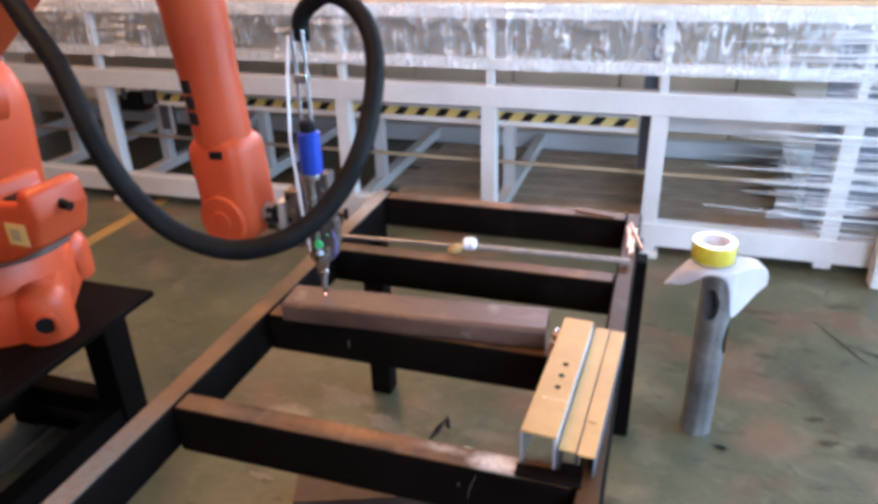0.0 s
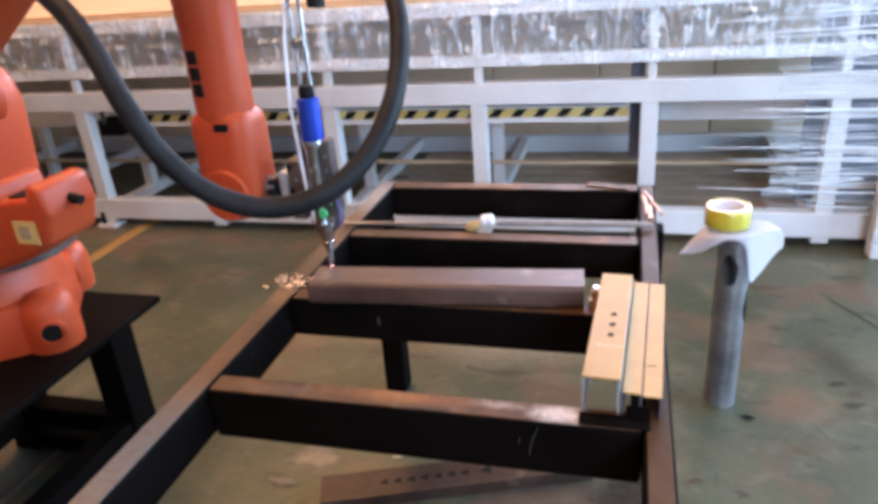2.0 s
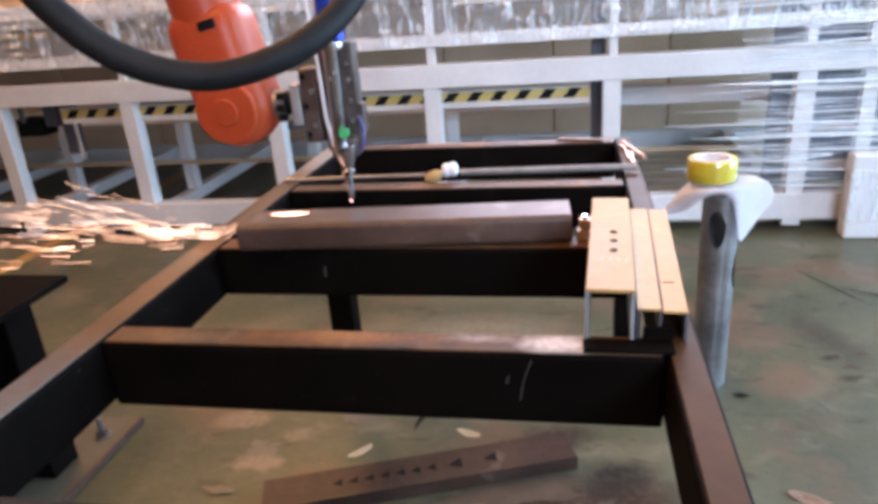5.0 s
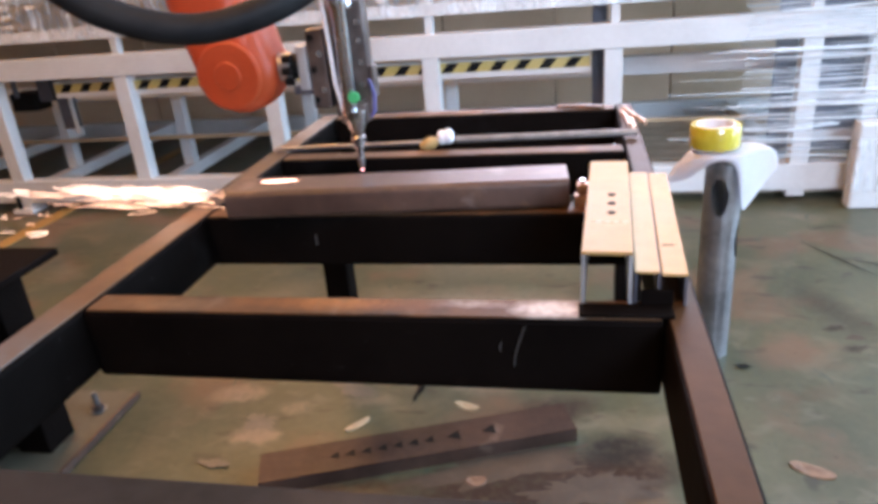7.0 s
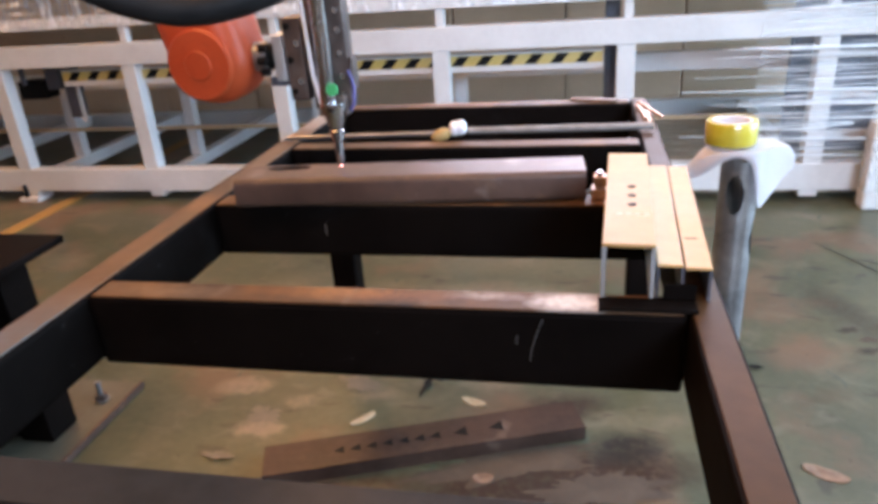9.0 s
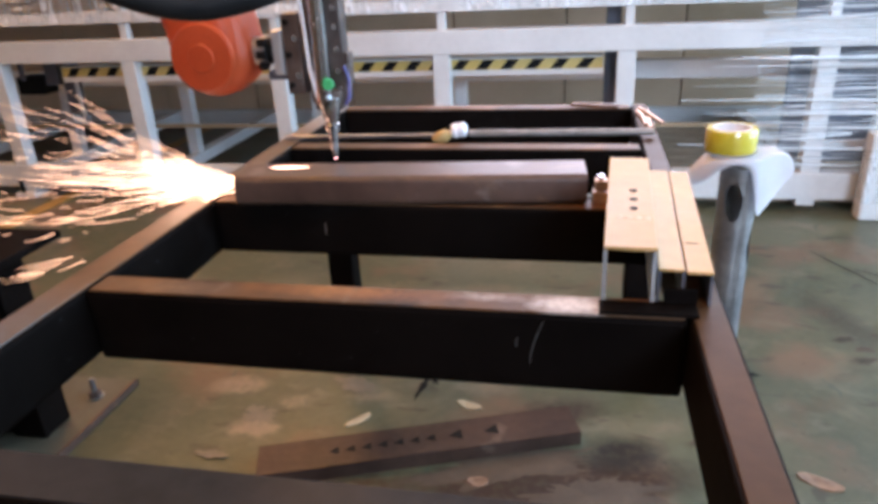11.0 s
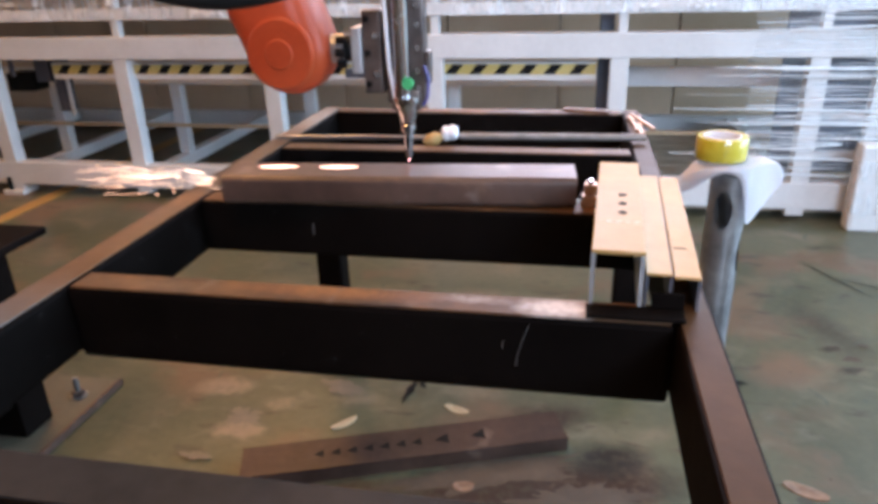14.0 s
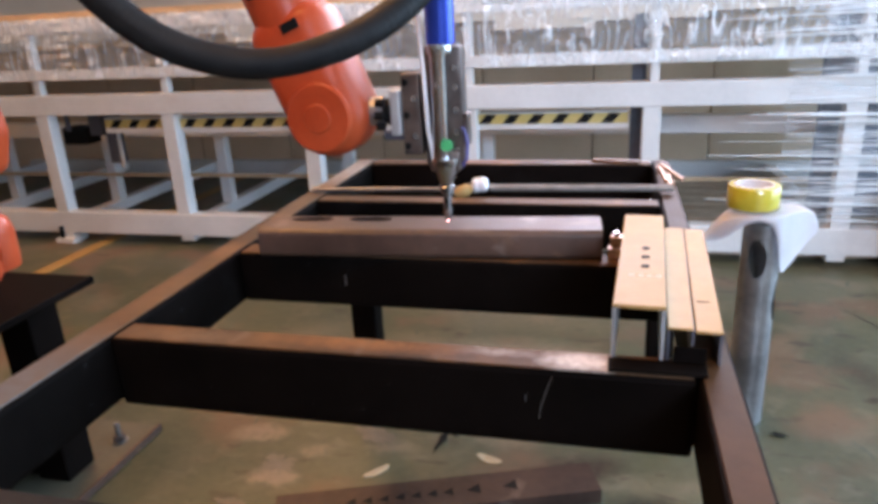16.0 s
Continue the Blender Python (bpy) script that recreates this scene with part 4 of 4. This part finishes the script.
def rounded_block(w, d, h, corner, bevel):
    """A block standing on z = 0 with rounded upright corners and a softened top."""
    bm = bmesh.new()
    pts = []
    for sx, sy, a0 in ((1, 1, 0), (-1, 1, 90), (-1, -1, 180), (1, -1, 270)):
        for i in range(7):
            a = radians(a0 + 15 * i)
            pts.append((sx * (w / 2 - corner) + corner * math.cos(a), sy * (d / 2 - corner) + corner * math.sin(a)))
    rings = []
    for z, k in ((0.0, 0.0), (h - bevel, 0.0), (h - 0.3 * bevel, 0.3 * bevel), (h, bevel)):
        rings.append([bm.verts.new((x * (1 - 2 * k / w), y * (1 - 2 * k / d), z)) for x, y in pts])
    n = len(pts)
    for p, q in zip(rings, rings[1:]):
        for i in range(n):
            bm.faces.new((p[i], p[(i + 1) % n], q[(i + 1) % n], q[i]))
    bm.faces.new(rings[0][::-1])
    bm.faces.new(rings[-1])
    return bm


def lower_arm_mesh():
    bm = capsule_slab(L1 + 0.05, 0.072, 0.09, 0.025, 0.85)
    bmesh.ops.translate(bm, vec=(0, -0.13, 0), verts=bm.verts)
    return bm


def robot():
    r = thing("industrial_robot", "orange painted six-axis robot arm carrying a laser cutting head", "robot arm")
    ROBOT["robot"] = r
    b = part("base", rounded_block(0.365, 0.365, 0.115, 0.05, 0.02), M_ORANGE, r, smooth=True, m=pose(-0.815, RY, PED, 0, 0, 35))
    part("base_ring", lathe([(0.185, 0), (0.18, 0.03), (0.165, 0.07), (0.15, 0.11), (0.145, 0.125)], 40, pose(0, 0, 0.105)), M_ORANGE, b, smooth=True)
    for sx, sy in ((1, -1), (1, 1), (-1, 1), (-1, -1)):
        lug = part("mount_lug", lathe([(0.056, 0.0), (0.058, 0.02), (0.058, 0.08), (0.051, 0.108), (0.031, 0.124), (0.0, 0.128)], 30, pose(sx * 0.152, sy * 0.152, 0.0)), M_ORANGE, b, "rounded mounting lug", smooth=True)
        # black plug set in as the recess's shade
        part("mount_hole", cyl((sx * 0.152 + 0.010, sy * 0.152 - 0.0612, 0.052), (sx * 0.152 + 0.008, sy * 0.152 - 0.040, 0.052), 0.021), M_INK, lug, "dark bolt recess")
        part("mount_washer", lathe([(0.030, 0.0), (0.030, 0.004), (0.022, 0.006), (0.022, 0.0)], 24, Matrix.Translation((sx * 0.152 + 0.010, sy * 0.152 - 0.0598, 0.052)) @ pose(0, 0, 0, 90, 0, 0)), M_ORANGE, lug, smooth=True)
    t = part("turret", lathe([(0.125, -0.02), (0.135, 0.01), (0.135, 0.05), (0.11, 0.09), (0.09, 0.12)], 36), M_ORANGE, r, smooth=True, m=pose(RX, RY, PED + 0.215))
    ROBOT["turret"] = t
    sb = capsule_slab(0.33, 0.125, 0.24, 0.035, 0.72)
    part("shoulder_block", sb, M_ORANGE, t, smooth=True, m=pose(-0.065, 0.005, 0.28, 0, 180, 0))
    part("shoulder_cap", lathe([(0.055, 0.0), (0.055, 0.006), (0.048, 0.012), (0.0, 0.013)], 30, pose(-0.03, -0.03, 0.395)), M_ORANGE, t, smooth=True)
    part("cover_screw", cyl((-0.03, -0.03, 0.406), (-0.03, -0.03, 0.410), 0.012, seg=6), M_INK, t, "dark recessed screw")
    bm = extruded([(0.272, 0.120), (0.262, 0.172), (0.230, 0.180), (0.222, 0.148), (0.156, 0.142), (0.148, 0.176), (0.118, 0.172), (0.06, 0.15), (0.0, -0.02), (0.045, -0.025), (0.18, 0.022), (0.252, 0.058)], -0.115, 0.015, 0.012)
    part("motor_housing", bm, M_ORANGE, t, "orange motor housing with a slotted top", smooth=True)
    part("shoulder_motor", cyl((0.06, -0.02, 0.085), (0.200, -0.02, 0.092), 0.058, 0.050, 32), M_ORANGE, t, "orange motor cover", smooth=True)
    # black block laid in as the slot's shade
    part("motor_slot", box(0.160, 0.220, -0.09, 0.0, 0.130, 0.1475), M_INK, t, "dark slot in the motor housing")
    part("warning_sticker", box(0.180, 0.232, -0.1175, -0.1145, 0.062, 0.108), M_YELLOW, t, "pale yellow warning sticker")
    part("sticker_mark", box(0.191, 0.217, -0.1185, -0.1174, 0.072, 0.098), M_LEAF, t)
    part("cable_plug", cyl((0.265, -0.05, 0.135), (0.290, -0.05, 0.130), 0.010, seg=16), M_INK, t, "black cable plug", smooth=True)
    part("waist_ring", lathe([(0.132, 0.0), (0.140, 0.002), (0.140, 0.016), (0.132, 0.018)], 40, pose(0, 0, -0.015)), M_HEAD, t, "dark ring under the turret", smooth=True)
    low = part("lower_arm", lower_arm_mesh(), M_ORANGE, r, smooth=True, m=pose(*SH))
    part("joint_cover", cyl((0, -0.20, 0), (0, 0.05, 0), 0.066, seg=36), M_ORANGE, low, smooth=True)
    ROBOT["lower"] = low
    f = part("forearm", lathe([(0.048, 0.02), (0.050, 0.12), (0.050, 0.25), (0.054, 0.37), (0.060, 0.405), (0.080, 0.44), (0.088, 0.5), (0.09, 0.62), (0.08, 0.68)], 40), M_ORANGE, r, smooth=True)
    for z in (0.185, 0.212, 0.239):
        part("lettering_bar", box(-0.010, 0.012, -0.0516, -0.0475, -0.011, 0.011, 0.001), M_INK, f, "black printed bar", m=pose(0, 0, z, 0, 0, -17))
    ROBOT["fore"] = f
    w = part("wrist", capsule_slab(0.15, 0.058, 0.106, 0.034, 1.02), M_ORANGE, f, smooth=True)
    part("wrist_cover", lathe([(0.047, 0), (0.047, 0.003), (0.044, 0.006), (0.020, 0.007), (0.018, 0.009), (0.0, 0.009)], 36, pose(0, -0.0525, 0, 90, 0, 0)), M_ORANGE, w, "round wrist cover", smooth=True)
    # black block in place of a shaded recess
    part("wrist_recess", box(0.004, 0.030, -0.0545, -0.045, 0.115, 0.128, 0.001), M_INK, w, "dark recess")
    h = part("cutting_head", box(-0.029, 0.027, 0.002, 0.032, 0.078, 0.238, 0.006), M_HEAD, r, "dark burnished laser cutting head body", smooth=True)
    ROBOT["head"] = h
    part("nozzle", lathe([(0.0025, 0.0), (0.0050, 0.004), (0.0062, 0.020), (0.0066, 0.038), (0.0100, 0.040), (0.0104, 0.050), (0.0086, 0.052), (0.0110, 0.058), (0.0150, 0.070), (0.0195, 0.084), (0.0195, 0.090)], 28), M_CHROME, h, "polished tapered nozzle", smooth=True)
    part("beam_tube", lathe([(0.0, 0.080), (0.0110, 0.081), (0.0120, 0.086), (0.0120, 0.228), (0.0145, 0.232), (0.0145, 0.242)], 28, pose(-0.004, -0.006, 0)), M_CHROME, h, "polished steel beam tube", smooth=True)
    part("lower_block", box(-0.021, 0.021, -0.008, 0.026, 0.070, 0.10, 0.006), M_HEAD, h, smooth=True)
    part("hot_spot", lathe([(0.0, -0.003), (0.0016, -0.0015), (0.0, 0.0005)], 10), M_SPOT, h, "glowing pink laser spot")
    part("nozzle_ring", lathe([(0.0095, 0.0505), (0.0095, 0.0535)], 24), M_HEAD, h)
    for z in (0.10, 0.125, 0.155, 0.185, 0.21):
        part("screw", cyl((0.018, -0.003, z), (0.018, 0.003, z), 0.0042, seg=10), M_CHROME, h)
    part("side_clamp", box(0.0275, 0.034, 0.0, 0.024, 0.105, 0.150, 0.003), M_HEAD, h, "small dark clamp on the head")
    part("green_dot", cyl((0.007, -0.0200, 0.110), (0.007, -0.0160, 0.110), 0.0080, seg=20), M_GREEN, h, "round green sticker")
    mp = part("mount_plate", box(-0.056, -0.030, -0.010, 0.035, 0.095, 0.205, 0.003), M_HEAD, h, "dark burnished mounting plate")
    for x, z in ((-0.049, 0.108), (-0.037, 0.122), (-0.049, 0.150), (-0.037, 0.172), (-0.049, 0.194)):
        part("plate_bolt", cyl((x, -0.0145, z), (x, -0.0095, z), 0.0045, seg=10), M_CHROME if x > -0.04 else M_INK, mp)
    part("bracket", box(-0.072, -0.0565, -0.014, 0.03, 0.122, 0.184, 0.003), M_ALU, h, "bright aluminium bracket")
    part("flange", cyl((-0.106, 0, 0.155), (-0.082, 0, 0.155), 0.020), M_PIPE, h, smooth=True)
    part("flange_neck", cyl((-0.082, 0, 0.155), (-0.072, 0, 0.155), 0.017), M_INK, h, smooth=True)
    for z, y in ((0.168, -0.012), (0.136, -0.012), (0.152, -0.018)):
        part("flange_bolt", cyl((-0.090, y - 0.006, z), (-0.078, y - 0.006, z), 0.0055, seg=8), M_INK, h)
    part("under_bracket", box(-0.085, -0.05, -0.008, 0.012, 0.115, 0.128, 0.003), M_DARK, h)
    part("blue_sleeve", lathe([(0.017, 0.24), (0.0195, 0.242), (0.0195, 0.312), (0.017, 0.314)], 28), M_BLUE, h, "anodised blue sleeve", smooth=True)
    part("chrome_collar", lathe([(0.0135, 0.228), (0.0155, 0.232), (0.0135, 0.2405)], 28), M_CHROME, h, smooth=True)
    part("black_collar", lathe([(0.012, 0.313), (0.0135, 0.317), (0.0135, 0.33), (0.010, 0.334)], 24), M_INK, h, smooth=True)
    for x in (-0.009, 0.009):
        part("guide_rod", cyl((x, 0, 0.333), (x, 0, 0.48), 0.0035, seg=12), M_CHROME, h, smooth=True)
    part("rod_clip", box(-0.013, 0.013, -0.008, 0.008, 0.395, 0.41, 0.002), M_CHROME, h)
    part("gas_line", sweep([(-0.014, -0.008, 0.085), (-0.019, -0.014, 0.13), (-0.021, -0.016, 0.20), (-0.026, -0.016, 0.30), (-0.022, -0.01, 0.40), (-0.016, 0, 0.47)], 0.003, 10), M_PAPER, h, "thin pale gas line", smooth=True)
    part("blue_cable", sweep([(0.024, 0.0, 0.078), (0.030, 0.0, 0.088), (0.032, 0.0, 0.110), (0.030, 0, 0.122), (0.026, 0, 0.132)], 0.0024, 10), M_VIOLET, h, "blue cable loop", smooth=True)
    # hose, in short stiff links
    pts = spline([Vector(p) for p in HOSE], 11)
    ROBOT["hose"] = []
    n = len(pts) - 1
    step = 1
    for i in range(0, n, step):
        a = pts[max(i - 3, 0):min(i + step + 4, n + 1)]
        o = part("hose_link", sweep(a, 0.0145, 16, True), M_RUBBER, r, "black corrugated hose", smooth=True)
        ROBOT["hose"].append((o, (1.0 - i / n) ** 1.4))
    return r


def spline(p, k):
    out = []
    for i in range(len(p) - 1):
        a, b, c, d = p[max(i - 1, 0)], p[i], p[i + 1], p[min(i + 2, len(p) - 1)]
        for j in range(k):
            t = j / k
            out.append(0.5 * (2 * b + (c - a) * t + (2 * a - 5 * b + 4 * c - d) * t * t + (3 * b - a - 3 * c + d) * t * t * t))
    out.append(p[-1])
    return out


HOSE = ((0.115, 0.34, 1.125), (0.122, 0.338, 1.165), (0.174, 0.33, 1.197), (0.232, 0.31, 1.175), (0.271, 0.27, 1.125), (0.287, 0.21, 1.058), (0.287, 0.15, 1.001), (0.262, 0.1, 0.947), (0.22, 0.05, 0.913), (0.153, 0.02, 0.901), (0.084, 0.0, 0.926), (0.033, -0.01, 0.978), (-0.004, -0.01, 1.039), (-0.044, 0.01, 1.098), (-0.094, 0.04, 1.145), (-0.17, 0.08, 1.192), (-0.27, 0.14, 1.27), (-0.36, 0.22, 1.40))

# nozzle tip over the tube: seconds, x, y
TIP = [(0, .117, .323), (0.3, .108, .318), (0.6, .103, .319), (0.9, .096, .316), (1.2, .080, .32), (1.5, .083, .327), (1.8, .082, .33), (2.1, .062, .354), (2.4, .048, .395), (2.7, .052, .405), (3.0, .067, .396), (3.3, .081, .387), (3.6, .098, .374), (3.9, .112, .352), (4.1, .184, .386), (4.2, .186, .38),
       (5.2, .20, .378), (6.3, .213, .373), (6.7, .228, .373), (7.1, .232, .358), (7.5, .228, .344), (7.9, .221, .334), (8.3, .208, .335), (8.7, .198, .336), (9.2, .187, .33), (10.2, .172, .345), (11.3, .170, .371), (11.7, .185, .372), (12.0, .190, .376), (12.3, .199, .365), (12.46, .283, .374), (13.0, .286, .362), (14.0, .298, .367), (14.5, .309, .365), (15.0, .321, .360), (15.5, .323, .345), (16.0, .321, .33)]


def arm_rows():
    rows = {k: [] for k in ("turret", "lower", "fore", "head")}
    rest = Vector((0.117, 0.323, 0.0))
    shifts = []
    for t, x, y in TIP:
        tip = Vector((x, y, 0.664))
        w = tip + WR
        yaw = math.atan2(w.y - RY, w.x - RX)
        rot = Matrix.Rotation(yaw, 3, "Z")
        s = Vector((RX, RY, 0)) + rot @ Vector((SH.x - RX, 0, SH.z))
        out = rot @ Vector((1, 0, 0))
        d = w - s
        dx, dz = d.dot(out), d.z
        dist = math.hypot(dx, dz)
        c = (L1 * L1 + dist * dist - L2 * L2) / (2 * L1 * dist)
        a1 = math.atan2(dz, dx) + math.acos(max(-1, min(1, c)))
        e = s + out * (L1 * math.cos(a1)) + Vector((0, 0, L1 * math.sin(a1)))
        def stand(base, tipv):
            zc = (tipv - base).normalized()
            yc = Vector((-out.y, out.x, 0))
            xc = yc.cross(zc)
            return Matrix.Translation(base) @ Matrix((xc, yc, zc)).transposed().to_4x4()
        rows["turret"].append((t, pose(RX, RY, PED + 0.215, 0, 0, math.degrees(yaw))))
        rows["lower"].append((t, stand(s, e)))
        rows["fore"].append((t, stand(w, e)))
        rows["head"].append((t, pose(*tip)))
        shifts.append((t, Vector((x, y, 0)) - rest))
    return rows, shifts


# ---- sparks ----
SPARKS = []
EMBERS = []


def embers(w):
    """Glowing slag that runs along inside the tube."""
    for _ in range(2):
        bm = bmesh.new()
        vs = [bm.verts.new(((HA + 0.002) * math.cos(2 * math.pi * i / 24), (HB + 0.003) * math.sin(2 * math.pi * i / 24), 0.0)) for i in range(24)]
        f = bm.faces.new(vs)
        e = bmesh.ops.extrude_face_region(bm, geom=[f])
        bmesh.ops.translate(bm, vec=(0, 0, 0.003), verts=[v for v in e["geom"] if isinstance(v, bmesh.types.BMVert)])
        EMBERS.append(part("glowing_slag", bm, M_EMBER, w, "glowing orange slag inside the tube", m=pose(0.17, 0, 0.012)))


def sparks():
    """Short bundles of white-hot streaks that fly out of the tube's open end."""
    rnd = random.Random(4)
    for k in range(240):
        core = k % 3 == 2 and k > 8
        tight = 0.22 if k < 9 else 0.5 if k < 30 else 1.0
        bm = bmesh.new()
        for _ in range(5 if core else 6):
            l = rnd.uniform(0.015, 0.06) if core else rnd.uniform(0.01, 0.07) * (0.25 if k < 9 else 1.0)
            o = Vector((rnd.uniform(-0.10 if core else -0.19, 0.0) * tight, rnd.uniform(-0.018, 0.018), rnd.uniform(-0.008, 0.008)))
            d = Vector((-1, rnd.uniform(-0.15, 0.15), rnd.uniform(-0.11, 0.11))).normalized()
            cyl_into(bm, o, o + d * l, rnd.uniform(0.00015, 0.00042) if core else rnd.uniform(0.00010, 0.00030), 0.00008, 4)
        ob = part("spark_streaks", bm, M_HOT if core else M_SPARK, None, "white-hot sparks flying out of the tube end" if core else "orange-hot sparks flying out of the tube end")
        tagged(ob, "", "sparks", "sparks from the cut", "stuff")
        SPARKS.append((ob, core))


# how hard the cut throws sparks: seconds, amount 0 to 1, half-angle of the fan in degrees
BURN = [(0, .02, 20), (0.3, .10, 25), (0.6, .12, 22), (0.8, .05, 25), (0.9, .025, 20), (1.5, .009, 20), (2.1, .05, 25), (2.35, .6, 24), (2.6, 1, 24), (3.5, .95, 26), (3.62, .0, 20), (4.3, .0, 20), (4.6, .25, 10), (6.2, .26, 9), (7.1, .24, 7), (7.25, .0, 10), (7.6, .0, 10), (9.2, .0, 10), (9.6, .3, 15), (11.2, .8, 22), (11.6, .55, 18), (11.85, .22, 18), (12.0, .14, 18), (12.2, .0, 10), (12.8, .0, 10), (13.0, .05, 8), (13.8, .06, 8), (14.1, .10, 8), (14.5, .09, 7), (15.2, .11, 7), (15.45, .085, 7), (15.7, .10, 8), (15.9, .03, 8), (16.0, .02, 8)]


DRIPS = []


def drips():
    """Glowing drops that fall from the tube's open end."""
    rnd = random.Random(21)
    for k in range(14):
        bm = bmesh.new()
        for _ in range(4):
            o = Vector((rnd.uniform(-0.03, 0.03), rnd.uniform(-0.02, 0.02), rnd.uniform(-0.006, 0.0)))
            cyl_into(bm, o, o + Vector((rnd.uniform(-0.004, 0.004), 0, rnd.uniform(0.010, 0.028))), 0.00028, 0.00018, 5)
        ob = part("falling_sparks", bm, M_SPARK, None, "glowing drops falling from the tube end")
        tagged(ob, "", "sparks", "drops from the cut", "stuff")
        DRIPS.append(ob)


def drip_motion():
    rnd = random.Random(33)
    for k, ob in enumerate(DRIPS):
        rest = WP @ pose(0.19 + 0.02 * rnd.random(), 0.0, 0.012)
        rows = [(0.0, rest)]
        t = 2.4 + 0.5 * rnd.random()
        while t < 3.4:
            x, y = rnd.uniform(0.02, 0.13), rnd.uniform(0.20, 0.27)
            rows += [(t, rest)]
            for j, z in enumerate((0.57, 0.545, 0.50, 0.44, 0.36, 0.26, 0.14)):
                rows.append((t + (j + 1) / FPS, Matrix.Translation((x + 0.004 * j, y, z)) @ WP.to_3x3().to_4x4()))
            rows.append((t + 8 / FPS, rest))
            t += 10 / FPS + 0.1 * rnd.random()
        rows.append((16.0, rest))
        clean = []
        for row in rows:
            if clean and frame(row[0]) <= frame(clean[-1][0]):
                continue
            clean.append(row)
        walk(ob, clean)


def burn(t):
    for a, b in zip(BURN, BURN[1:]):
        if a[0] <= t <= b[0]:
            k = (t - a[0]) / (b[0] - a[0])
            return a[1] + k * (b[1] - a[1]), a[2] + k * (b[2] - a[2])
    return 0.0, 10


def spark_motion():
    rnd = random.Random(9)
    mouth = WP @ Vector((-WL + 0.004, 0, 0.02))
    for i, (ob, core) in enumerate(SPARKS):
        # at rest they are kept out of sight inside the closed end of the tube
        rest = WP @ pose(0.225 + 0.012 * rnd.random(), 0.0, 0.0205)
        rows = [(0.0, rest)]
        t = 0.02 + 0.3 * rnd.random()
        while t < 15.6:
            amount, fan = burn(t)
            f0 = round(t * FPS) / FPS
            if amount > (i + 0.5) / len(SPARKS) and amount > 0.01:
                az = math.radians(rnd.gauss(0, fan * 0.5))
                el = math.radians(rnd.gauss(4, fan * 0.45))
                d = Vector((-math.cos(az) * math.cos(el), math.sin(az), math.sin(el)))
                reach = (rnd.uniform(0.02, 0.15) if core and fan > 12 else rnd.uniform(0.06, 0.74)) * (1.0 if fan < 15 else 0.25 + 0.75 * amount) * (0.34 if amount < 0.07 else 0.36 if amount < 0.2 and fan > 15 else 1.0)
                turn = (-d).to_track_quat("X", "Z").to_matrix().to_4x4()
                n = 5
                rows.append((f0, rest))
                for j in range(n + 1):
                    s = j / n
                    p = mouth + d * (reach * (0.03 + 0.97 * s)) + Vector((0, 0, -0.10 * s * s * reach))
                    rows.append((f0 + (1 + j) / FPS, Matrix.Translation(p) @ turn))
                rows.append((f0 + (n + 2) / FPS, rest))
                t = f0 + (n + 3 + rnd.randint(0, 2)) / FPS
            else:
                t += 0.1
        rows.append((16.0, rest))
        clean = []
        for row in rows:
            if clean and frame(row[0]) <= frame(clean[-1][0]):
                continue
            clean.append(row)
        walk(ob, clean)


def motions():
    rows, shifts = arm_rows()
    for k in ("turret", "lower", "fore", "head"):
        walk(ROBOT[k], rows[k])
    for ob, w in ROBOT["hose"]:
        walk(ob, [(t, Matrix.Translation(Vector((s.x * (0.82 if s.x > 0 else 0.25), s.y * 0.82, 0.09 * s.x)) * w)) for t, s in shifts])
    for (s, x, y), fall in zip(SLUGS, (3.95, 12.4, 99)):
        up, down = pose(x, y, WH - 0.0003), pose(x, y, WT + 0.004)
        if fall < 16:
            walk(s, [(0, up), (fall, up), (fall + 0.1, down), (16, down)])
        else:
            walk(s, [(0, up), (16, up)])
    for ob, home, hole, spans in ((EMBERS[0], 0.175, HOLES[0][0], ((0.3, 0.8), (2.3, 3.8), (4.6, 7.25), (9.6, 12.15), (13.7, 15.75))), (EMBERS[1], 0.13, HOLES[1][0], ((12.8, 15.75),))):
        rows = [(0.0, pose(home, 0, 0.012))]
        for a, b in spans:
            rows += [(a, pose(home, 0, 0.012)), (a + 0.1, pose(hole, 0.018, 0.0346)), (b, pose(hole, 0.018, 0.0346)), (b + 0.1, pose(home, 0, 0.012))]
        walk(ob, rows + [(16.0, pose(home, 0, 0.012))])
    spark_motion()
    drip_motion()


hall()
stains()
bench()
embers(workpiece())
rack()
pipe_stand()
profiles()
small_things()
pedestal()
robot()
sparks()
drips()
motions()
